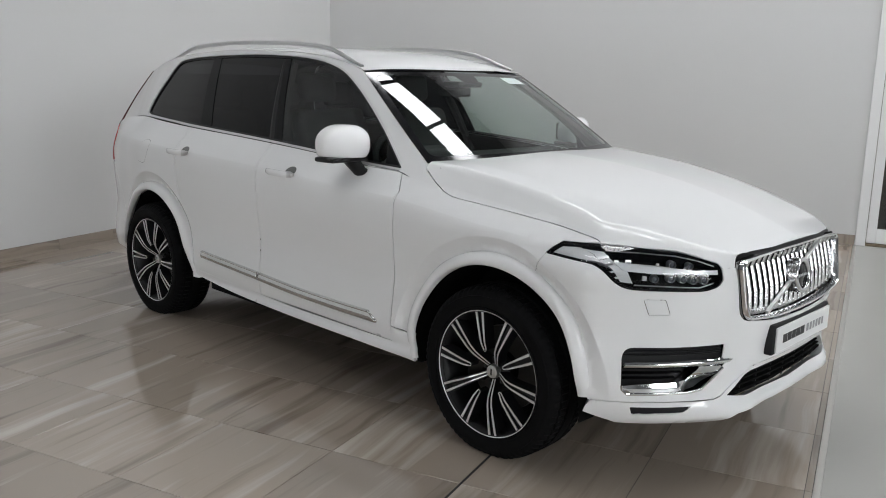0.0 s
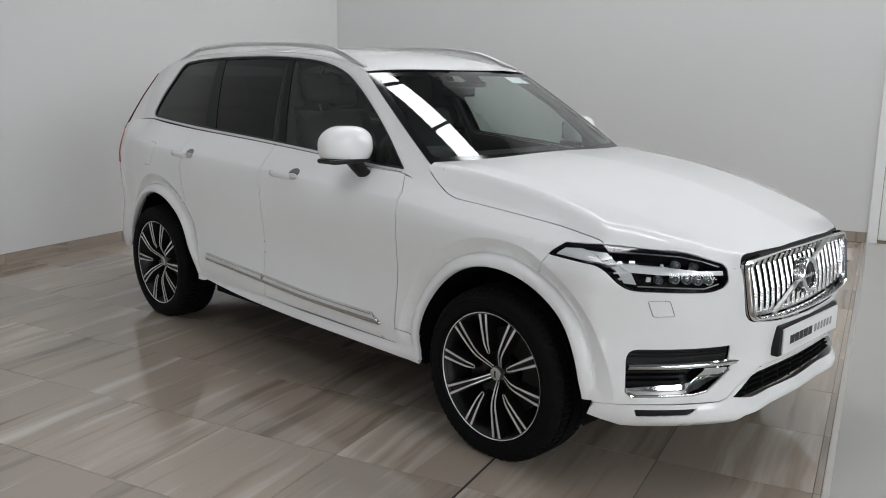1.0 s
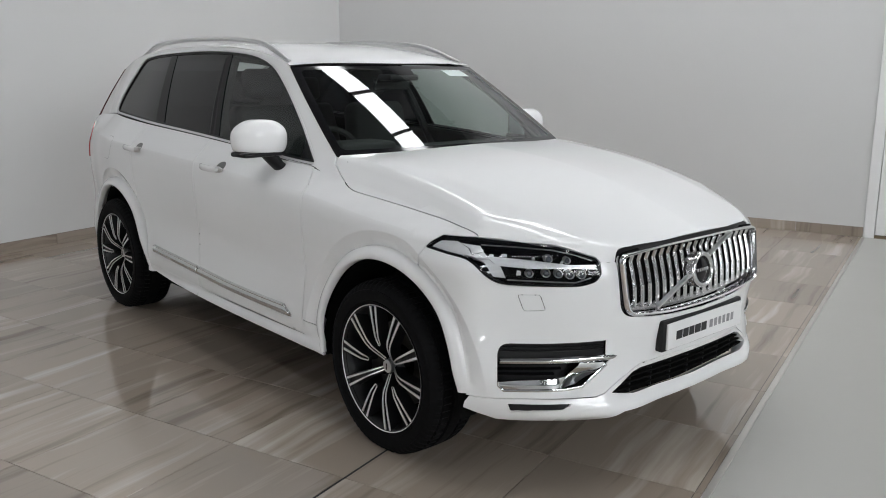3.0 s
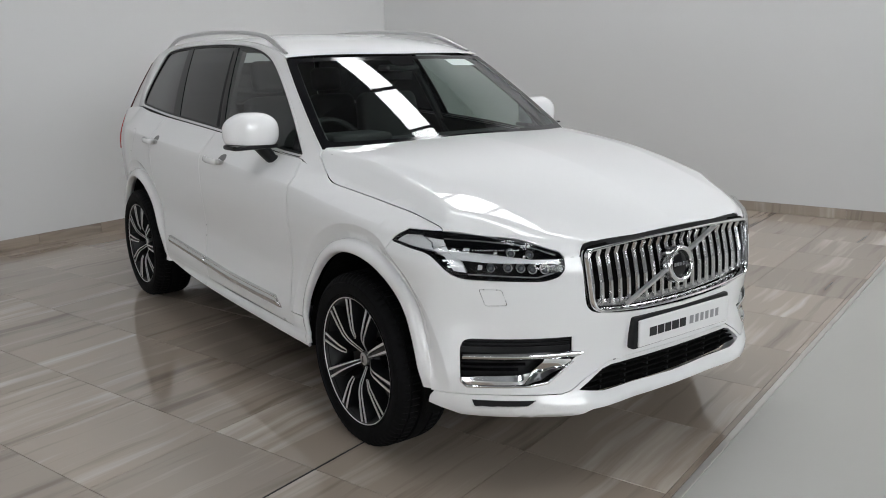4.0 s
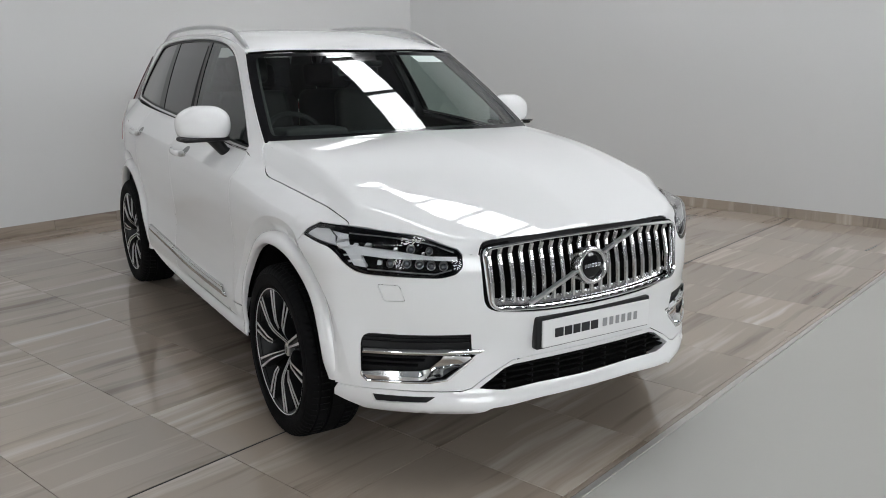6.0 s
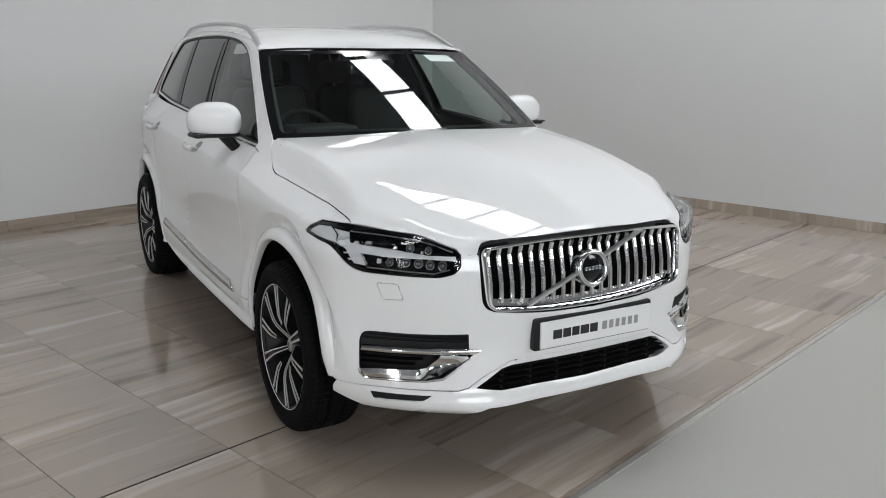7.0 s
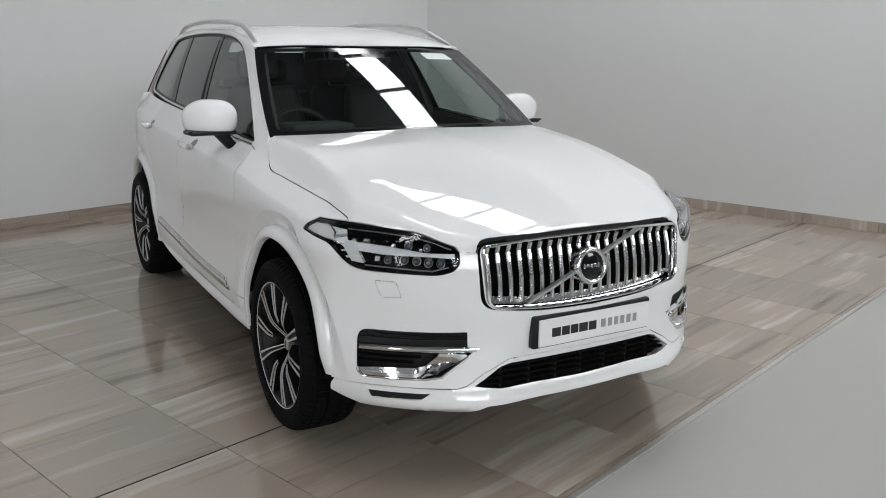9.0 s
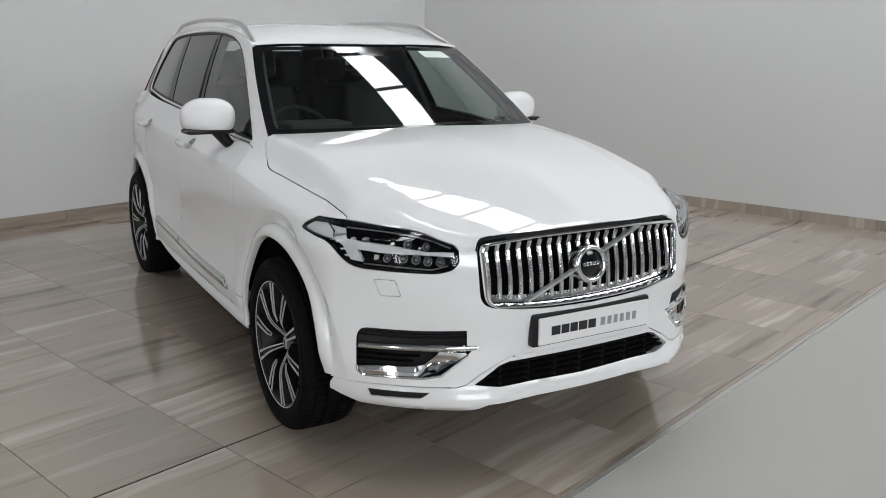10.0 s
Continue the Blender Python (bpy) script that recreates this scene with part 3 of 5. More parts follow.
def cabin(side):
    """The side of the cabin above the belt as a function of x and z."""
    def f(x, z):
        x, z = np.asarray(x, float), np.asarray(z, float)
        dz = z - 1.17
        return np.stack([x, side * (GB(x) - 0.30 * dz - 0.24 * dz * np.abs(dz)), z], -1)
    return f


def shoulder(side):
    """The cabin's side, running out into the wing below it."""
    def f(x, z):
        p, q = cabin(side)(x, z), side_skin(side)(x, z)
        a, b = np.abs(p[..., 1]), np.abs(q[..., 1]) - smoothstep(0.9, 1.3, -np.asarray(x, float))
        h = np.clip(0.03 - np.abs(a - b), 0, None)
        return np.stack([p[..., 0], side * (np.maximum(a, b) + h * h / 0.12), p[..., 2]], -1)
    return f


ROOF_EDGE = pchip([-1.14, -1.25, -1.4, -1.6, -1.9, -2.4, -2.9, -3.2, -3.4, -3.5], [1.598, 1.628, 1.658, 1.685, 1.706, 1.716, 1.70, 1.672, 1.63, 1.60])
ROOF_MID = pchip([-1.08, -1.2, -1.4, -1.7, -2.1, -2.5, -3.0, -3.3, -3.5], [1.610, 1.655, 1.70, 1.732, 1.748, 1.75, 1.735, 1.705, 1.665])


def roof(u, v):
    """u across from -1 to 1, v from the windscreen back."""
    u, v = np.asarray(u, float), np.asarray(v, float)
    x = (-1.085 - 0.065 * np.abs(u) ** 2) * (1 - v) + (-3.52 + 0.05 * u * u) * v
    ze, zm = ROOF_EDGE(x), np.maximum(ROOF_MID(x), ROOF_EDGE(x) + 0.004)
    ye = np.abs(cabin(1)(x, ze)[..., 1])
    return np.stack([x, u * ye, zm + (ze - zm) * np.abs(u) ** 2.6], -1)


def screen(u, v):
    """The windscreen, u across, v upwards."""
    u, v = np.asarray(u, float), np.asarray(v, float)
    xe, ze = -0.545 - 0.615 * v, 1.185 + 0.413 * v + 0.02 * v * (1 - v)
    ye = np.abs(cabin(1)(xe, ze)[..., 1])
    xc, zc = -0.425 - 0.655 * v, 1.185 + 0.418 * v + 0.055 * v * (1 - v)
    q = np.abs(u) ** 2.3
    return np.stack([xc + (xe - xc) * q, u * ye, zc + (ze - zc) * q], -1)


HOOD_REAR_X = pchip([0, 0.4, 0.62, 0.76, 0.84], [-0.418, -0.44, -0.488, -0.545, -0.58])
HOOD_LIP = [(float(s_w(w)), z) for w, z in ((0.0, 0.945), (0.10, 0.945), (0.20, 0.944), (0.30, 0.943), (0.40, 0.940), (0.445, 0.936), (0.462, 0.927), (0.472, 0.912), (0.479, 0.889), (0.505, 0.8885))]
HOOD_LIP += [(0.5450, 0.8890), (0.5535, 0.9050), (0.5625, 0.9085), (0.6000, 0.9195), (0.6350, 0.9305), (0.6700, 0.9400), (0.7090, 0.9480), (0.7959, 0.9521), (0.8698, 0.9557), (0.9215, 0.9613), (0.9867, 0.9648), (1.0450, 0.9655)]
_lip = np.array([body(a, z) for a, z in HOOD_LIP])
_lip[:, 1] = np.maximum.accumulate(_lip[:, 1] + np.arange(len(_lip)) * 1e-4)
HOOD_FRONT_X, HOOD_FRONT_Z = pchip(_lip[:, 1], _lip[:, 0]), pchip(_lip[:, 1], _lip[:, 2])
HOOD_MID = np.polynomial.Polynomial.fit([-0.55, -0.42, -0.2, 0.0, 0.2, 0.4, 0.6, 0.75, 0.88], [1.217, 1.212, 1.200, 1.183, 1.157, 1.117, 1.061, 1.008, 0.954], 4)


def hood_skin(y, v):
    """The bonnet: y across, v from the windscreen (0) to the nose (1)."""
    y, v = np.asarray(y, float), np.asarray(v, float)
    shape = np.broadcast(y, v).shape
    y, v = np.broadcast_to(y, shape).ravel(), np.broadcast_to(v, shape).ravel()
    a = np.abs(y)
    xr, xf = HOOD_REAR_X(a), HOOD_FRONT_X(a)
    x = xr + (xf - xr) * (1 - (1 - v) * np.abs(1 - v) ** 0.5)
    fore = smoothstep(-0.5, 0.75, x)
    edge = 0.63 - 0.075 * smoothstep(-0.1, 0.75, x)
    t = (a - edge) / 0.007
    soft = 0.007 * np.where(t > 12, t, np.log1p(np.exp(np.minimum(t, 12))))
    top = HOOD_MID(x) - (0.022 + 0.050 * fore) * (a / 0.7) ** 1.35 - 0.07 * soft * smoothstep(-0.5, -0.2, x)
    low = skin_height(x, a)
    k = 0.008 + 0.014 * fore * smoothstep(0.42, 0.58, a)
    h = np.clip(k - np.abs(top - low), 0, None)
    z = np.minimum(top, low) - h * h / (4 * k)
    z = z + (low - z) * smoothstep(0.90, 0.99, v) * smoothstep(0.47, 0.56, a)
    return np.stack([x, y, z], -1).reshape(*shape, 3)


def arc(cx, cz, r, a0, a1, n=26):
    out = []
    for a in np.linspace(a0, a1, n):
        k = r * float(arch_scale(cx, a))
        out.append((cx + k * math.cos(radians(a)), cz + k * math.sin(radians(a))))
    return out


# lower edge of the glass, then round over the top
DLO = rounded([(-0.69, 1.15), (-0.89, 1.158), (-1.33, 1.192), (-1.96, 1.226), (-2.61, 1.253), (-3.11, 1.278), (-3.350, 1.293), (-3.30, 1.400), (-3.2, 1.545), (-3.135, 1.645), (-2.95, 1.668), (-2.5, 1.684), (-2.01, 1.686), (-1.57, 1.66), (-1.31, 1.60), (-1.13, 1.503), (-0.985, 1.407), (-0.834, 1.29)], [0.01, 0.08, 0.2, 0.2, 0.2, 0.1, 0.055, 0.06, 0.06, 0.06, 0.15, 0.2, 0.2, 0.2, 0.12, 0.08, 0.08, 0.08], 4)
def lamp_outline():
    """The headlamp on the skin, in s and z, from its outer tip along the top."""
    top = [(1.2840, 0.9180), (1.2460, 0.9590), (1.0165, 0.9616), (0.8702, 0.9517), (0.7090, 0.9440), (0.6350, 0.9260), (0.5620, 0.9040), (0.5500, 0.8850)]
    low = [(0.5480, 0.8460), (0.5700, 0.8220), (0.6210, 0.8070), (0.8423, 0.8100), (0.9222, 0.8130), (0.9696, 0.8373), (1.0386, 0.9055)]
    return rounded(top + low, [0.006, 0.02, 0.03, 0.1, 0.06, 0.05, 0.010, 0.008, 0.010, 0.012, 0.03, 0.08, 0.04, 0.04, 0.05], 4)


LAMP = lamp_outline()
GRILLE = rounded([(-0.474, 0.915), (-0.459, 0.682), (-0.25, 0.655), (0, 0.648), (0.25, 0.655), (0.459, 0.682), (0.474, 0.915), (0.25, 0.928), (-0.25, 0.928)], [0.035, 0.05, 0.2, 0.2, 0.2, 0.05, 0.035, 0.1, 0.1], 6)
FOG = [(0.841, 0.558), (0.826, 0.586), (0.505, 0.589), (0.502, 0.527), (0.463, 0.5245), (0.587, 0.411), (0.642, 0.4025), (0.822, 0.402), (0.840, 0.424)]
SLOT = [(0.811, 0.351), (0.623, 0.352), (0.653, 0.329), (0.803, 0.316)]
WASHER = [(0.8599, 0.7749), (0.7753, 0.7759), (0.7531, 0.7150), (0.8355, 0.7109)]
INTAKE_TOP = [(0.476, 0.378), (0.382, 0.443), (0.343, 0.453), (0.0, 0.4545)]
INTAKE_LOW = [(0.476, 0.376), (0.384, 0.361), (0.0, 0.353)]
VALANCE_SEAM = [(0.0, 0.477), (0.157, 0.477), (0.259, 0.477), (0.353, 0.470), (0.452, 0.417), (0.505, 0.378), (0.538, 0.369), (0.593, 0.370), (0.762, 0.373), (0.857, 0.370)]


def on_nose(poly, side=1):
    """An outline given by half width and height, in s and z."""
    return np.array([(side * s_w(w), z) for w, z in poly])


def shifted(surf, d):
    """A surface moved inwards by d along its normals."""
    def f(a, b):
        a, b = np.asarray(a, float), np.asarray(b, float)
        sh = np.broadcast(a, b).shape
        q = np.stack([np.broadcast_to(a, sh).ravel(), np.broadcast_to(b, sh).ravel()], 1)
        n = surface_normals(surf, q)
        p = surf(q[:, 0], q[:, 1])
        n = np.where((np.sum((p - np.array([-1.2, 0, 0.7])) * n, 1) < 0)[:, None], -n, n)
        return (p - n * d).reshape(*sh, 3)
    return f


def build_front():
    half = lambda side: [(side * a, b) for a, b in LAMP]
    # lower edge of the bumper skin, from the middle outwards, then up the arch to the lamp's tip
    low = [(s_w(w), z + 0.0018) for w, z in VALANCE_SEAM]
    low += [(s_x(x), z) for x, z in arc(*ARCHES[0], 0.505, 1.2, 66, 20)] + [(s_x(0.236), 0.850), (s_x(0.263), 0.885), (s_x(0.280), 0.913)]
    lamp_low = [tuple(q) for q in inset(LAMP, -0.004)]
    tip = int(np.argmax([q[0] for q in lamp_low]))
    inner_hi = min(range(len(lamp_low)), key=lambda i: (lamp_low[i][0] - 0.547) ** 2 + (lamp_low[i][1] - 0.884) ** 2)
    seq, i = [], tip
    while i != inner_hi:
        seq.append(lamp_low[i])
        i = (i - 1) % len(lamp_low)
    seq.append(lamp_low[inner_hi])
    g = [(s_w(abs(y)), z) for y, z in inset(GRILLE, -0.003) if y > 0.001 and z < 0.883]
    g = sorted(g, key=lambda q: -q[1])
    if g[0][1] > g[-1][1]:
        right = low + seq + [(s_w(0.505), 0.8855), (s_w(0.4785), 0.886)] + g + [(0.0, 0.645)]
    poly = [q for q in right if q[0] > 1e-6]
    outline = [(0.0, 0.4788)] + poly + [(0.0, 0.645)] + [(-a, b) for a, b in reversed(poly)]
    holes = []
    for sd in (1, -1):
        holes += [on_nose(rounded(FOG, [0.02, 0.02, 0.004, 0.004, 0.004, 0.02, 0.02, 0.02, 0.02], 3), sd), rounded([(sd * a, b) for a, b in WASHER], 0.010, 3)]
    bumper = panel("front_bumper", body, outline, PAINT, car, "white painted front bumper", holes=holes, step=0.025, thick=0.006, lines=[[(sd * s_x(x), z) for x, z in arc(*ARCHES[0], r, 3, 62, 30)] for sd in (1, -1) for r in (0.574, 0.580, 0.513, 0.519)])
    # lower valance
    lowv = [(s_w(w), z - 0.0018) for w, z in VALANCE_SEAM] + [(s_x(0.520), 0.368), (s_x(0.500), 0.345), (s_x(0.485), 0.312), (s_w(0.865), 0.284), (s_w(0.842), 0.272), (s_w(0.706), 0.268), (s_w(0.50), 0.281), (s_w(0.463), 0.289), (s_w(0.442), 0.299), (s_w(0.43), 0.303), (s_w(0.15), 0.300)]
    poly = [q for q in lowv if q[0] > 1e-6]
    outline = [(0.0, 0.4752)] + poly + [(0.0, 0.300)] + [(-a, b) for a, b in reversed(poly)]
    mouth = INTAKE_LOW[::-1] + INTAKE_TOP[:-1]
    mouth = [(s_w(w), z) for w, z in mouth] + [(0.0, 0.4545)] + [(-s_w(w), z) for w, z in reversed(mouth[1:])]
    slots = [on_nose(rounded(SLOT, 0.004, 2), sd) for sd in (1, -1)] + [np.array(mouth)]
    panel("front_valance", body, outline, PAINT, bumper, "white lower valance with a jutting lip", holes=slots, step=0.025, thick=0.05)
    inner = shifted(body, 0.05)
    for sd in (1, -1):
        panel("air_slot", shifted(body, 0.007), on_nose(inset(np.array(SLOT), -0.012), sd), BLACK, bumper, "black air slot", step=0.05, thick=0)
        panel("fog_recess", inner, on_nose(inset(np.array(FOG), -0.02), sd), BLACK, bumper, "black ribbed recess", step=0.05, thick=0)
        hook = [(0.602, 0.493), (0.596, 0.506), (0.507, 0.499), (0.499, 0.490), (0.588, 0.414), (0.642, 0.4055), (0.822, 0.405), (0.837, 0.424), (0.837, 0.436), (0.784, 0.4425), (0.672, 0.446), (0.635, 0.452)]
        def scoop(s_, z_):
            a_ = np.abs(s_)
            d_ = 0.032 * smoothstep(s_w(0.49), s_w(0.56), a_) * (1 - smoothstep(s_w(0.60), s_w(0.68), a_)) * (1 - smoothstep(0.415, 0.505, z_))
            return body(s_, z_) - np.stack([d_ + 0.35 * np.maximum(z_ - 0.424, 0) * smoothstep(s_w(0.62), s_w(0.69), a_), 0 * z_, 0 * z_], -1)
        panel("chrome_hook", scoop, on_nose(hook, sd), CHROME, bumper, "chrome lower vent trim", step=0.010, thick=0.03, lift=-0.001)
        path = [body(sd * s_w(w), z) for w, z in dense([(0.838, 0.440), (0.837, 0.424), (0.822, 0.4045), (0.642, 0.405), (0.588, 0.4135), (0.497, 0.4905)], 0.02, False)]
        sweep("chrome_lip", path, oval(0.0045, 0.0055, 8), CHROME, bumper, "bright lower vent lip")
        bar = [(0.838, 0.511), (0.836, 0.529), (0.701, 0.532), (0.506, 0.5265), (0.465, 0.524), (0.497, 0.491), (0.508, 0.501), (0.594, 0.509)]
        bulge = lambda s_, z_: body(s_, z_) + np.stack([0.010 - 55.0 * (z_ - 0.520) ** 2, 0 * z_, 0 * z_], -1)
        panel("chrome_bar", bulge, on_nose(bar, sd), CHROME, bumper, "chrome upper vent bar", step=0.006, thick=0.03)
        panel("vent_blank", body, on_nose([(0.839, 0.53), (0.839, 0.557), (0.825, 0.584), (0.507, 0.587), (0.504, 0.524)], sd), BLACK, bumper, "black ribbed vent insert", step=0.03, thick=0.01, lift=-0.014)
        for z in (0.557, 0.571):
            path = [body(sd * s_w(w), z - 0.004 * (0.83 - w)) for w in np.linspace(0.83, 0.505, 14)]
            sweep("vent_rib", [p - np.array([0.012, 0, 0]) for p in path], oval(0.006, 0.0035, 6), BLACK, bumper)
        for z in (0.462, 0.482, 0.502):
            w1 = 0.70 - (z - 0.44) * 1.1
            path = [body(sd * s_w(w), z) for w in np.linspace(0.835, w1, 12)]
            sweep("vent_slat", [p - np.array([0.022, -0.012 * sd * -1, 0]) for p in path], oval(0.012, 0.005, 6), GLOSS, bumper)
        panel("washer_cover", body, inset(rounded([(sd * a, b) for a, b in WASHER], 0.010, 3), 0.0022), PAINT, bumper, "white headlamp washer cover", step=0.02, thick=0.01)
    # lower intake with its bars
    xi = 0.835
    poly = [(sd * w, z) for sd, seq2 in ((1, INTAKE_LOW[::-1]), (1, INTAKE_TOP), (-1, INTAKE_TOP[::-1]), (-1, INTAKE_LOW)) for w, z in seq2]
    flat = lambda y, z: np.stack([xi - 0.10 * np.asarray(y, float) ** 2, np.asarray(y, float), np.asarray(z, float)], -1)
    panel("intake_back", flat, inset(np.array(dense(poly, 0.05)), -0.03), DARK, bumper, "black intake", step=0.08, thick=0)
    for z in (0.372, 0.395, 0.418, 0.438):
        half_w = 0.47 - abs(z - 0.38) * 1.2
        sweep("intake_bar", [(0.868 - 0.16 * y * y, y, z) for y in np.linspace(-half_w, half_w, 15)], [(-0.02, -0.003), (0.014, -0.004), (0.014, 0.003), (-0.02, 0.002)], DARK, bumper, smooth=False)
    for y in np.linspace(-0.36, 0.36, 7):
        box("intake_web", (0.835, y - 0.003, 0.350), (0.872 - 0.16 * y * y, y + 0.003, 0.446), BLACK, bumper, bevel=0)
    return bumper


def grille_x(y, z):
    return 0.866 + (0.925 - z) * 0.14 - 0.012 * (y / 0.47) ** 2


def build_grille():
    skin = lambda y, z: np.stack([grille_x(np.asarray(y, float), np.asarray(z, float)), np.asarray(y, float), np.asarray(z, float)], -1)
    inner = inset(GRILLE, 0.012)
    ring = [skin(y, z) + np.array([0.012, 0, 0]) for y, z in dense(inset(GRILLE, 0.008), 0.02)]
    grille = sweep("grille", ring, [(-0.006, -0.03), (-0.0065, 0.0), (-0.004, 0.006), (0.0, 0.008), (0.004, 0.006), (0.0065, 0.0), (0.006, -0.03)], CHROME, car, "upright chrome grille with curved vertical slats", up=(1, 0, 0.1), closed=True)
    panel("grille_gap", lambda y, z: skin(y, z) - np.array([0.004, 0, 0]), inset(GRILLE, -0.004), DARK, grille, "black gap round the grille", holes=[inset(GRILLE, 0.006)], step=0.03, thick=0)
    g2 = inset(GRILLE, 0.004)
    panel("grille_back", lambda y, z: skin(y, z) - np.array([0.055, 0, 0]), g2, DARK, grille, "black grille backing", step=0.08, thick=0)
    # broad polished lower band inside the frame
    band = [(y, z) for y, z in inner if z < 0.70 and abs(y) < 0.45]
    band = sorted(band, key=lambda q: q[0])
    ring = [(y, z) for y, z in band] + [(y, z + 0.028) for y, z in reversed(band)]
    panel("grille_sill", lambda y, z: skin(y, z) - np.array([0.03, 0, 0]) + np.stack([0.0 * y, 0 * y, 0 * y], -1), ring, SLAT, grille, "polished lower band", step=0.02, thick=0.0)
    low = pchip([-0.45, -0.25, 0, 0.25, 0.45], [0.705, 0.684, 0.677, 0.684, 0.705])
    for k in range(20):
        y = -0.4335 + k * 0.8670 / 19
        hi = 0.905 if abs(y) < 0.40 else 0.900
        lo = float(low(y)) + 0.004
        mid = 0.876
        path = [(grille_x(y, hi) - 0.004, y, hi), (grille_x(y, mid) - 0.018, y, mid), (grille_x(y, 0.84) - 0.012, y, 0.84), (grille_x(y, 0.78) - 0.006, y, 0.78), (grille_x(y, 0.73) - 0.009, y, 0.73), (grille_x(y, lo) - 0.014, y, lo)]
        sweep("slat", path, [(-0.0075, -0.013), (-0.0088, -0.003), (-0.005, 0.004), (0.005, 0.004), (0.0088, -0.003), (0.0075, -0.013)], SLAT, grille, up=(1, 0, 0.05), smooth=False)
    # diagonal bar and round emblem
    a, b = (-0.285, 0.684), (0.270, 0.912)
    path = [(grille_x(a[0] + (b[0] - a[0]) * t, a[1] + (b[1] - a[1]) * t) + 0.008, a[0] + (b[0] - a[0]) * t, a[1] + (b[1] - a[1]) * t) for t in np.linspace(0, 1, 8)]
    sweep("diagonal_bar", path, [(-0.009, -0.008), (-0.005, 0.005), (0.005, 0.005), (0.009, -0.008)], SATIN, grille, "bright diagonal bar", up=(1, 0, 0), smooth=False)
    cx, cz = grille_x(0, 0.795), 0.794
    em = lathe("emblem", [(0.0525, -0.004)] + [(0.063 - 0.0105 * math.cos(q), -0.018 - 0.011 * math.sin(q)) for q in np.linspace(0, math.pi, 9)] + [(0.0745, 0.02), (0.0525, 0.02)], SLAT, grille, 64, "round chrome emblem ring with a black centre")
    disc = lathe("emblem_disc", [(0.0, -0.019), (0.04, -0.018), (0.0535, -0.013), (0.0535, 0.012), (0, 0.012)], GLOSS, grille, 40, "gloss black emblem centre")
    bars = [rbox_bm((0.0135, 0.002, 0.013), 0.002, 1, (-0.033 + 0.0165 * i, -0.0198, 0)) for i in range(5)]
    bm = bmesh.new()
    for q in bars:
        me = bpy.data.meshes.new("tmp")
        q.to_mesh(me)
        q.free()
        bm.from_mesh(me)
        bpy.data.meshes.remove(me)
    mark = bm_part("emblem_mark", bm, CHROME, grille, "silver marks")
    for ob in (em, disc, mark):
        ob.matrix_basis = pose(cx + 0.012, -0.003, cz, 0, 0, 90) @ pose(0, 0, 0, -8)
    # black seal under the bonnet's edge
    path = [(float(HOOD_FRONT_X(abs(y))) - 0.006, y, float(HOOD_FRONT_Z(abs(y))) - 0.010) for y in np.linspace(-0.455, 0.455, 24)]
    sweep("bonnet_seal", path, [(-0.03, -0.012), (-0.03, 0.006), (0.006, 0.006), (0.006, -0.012)], BLACK, grille, "black seal strip")
    # plate and holder
    plate = box("number_plate", (0.930, -0.2535, 0.514), (0.940, 0.282, 0.6195), WHITEPL, car, "white show plate with black and grey marks", 0.003)
    box("plate_holder", (0.895, -0.274, 0.506), (0.931, 0.292, 0.634), BLACK, plate, "black plate holder", 0.008, 2)
    y = -0.197
    for w in (0.040, 0.036, 0.034, 0.040, 0.036):
        box("plate_mark", (0.9398, y, 0.548), (0.9415, y + w, 0.583), INK, plate, bevel=0)
        y += w + 0.006
    y = 0.037
    for w in (0.022, 0.019, 0.018, 0.019, 0.020, 0.018):
        box("plate_mark", (0.9398, y, 0.550), (0.9412, y + w, 0.583), GREYINK, plate, bevel=0)
        y += w + 0.0125
    return grille


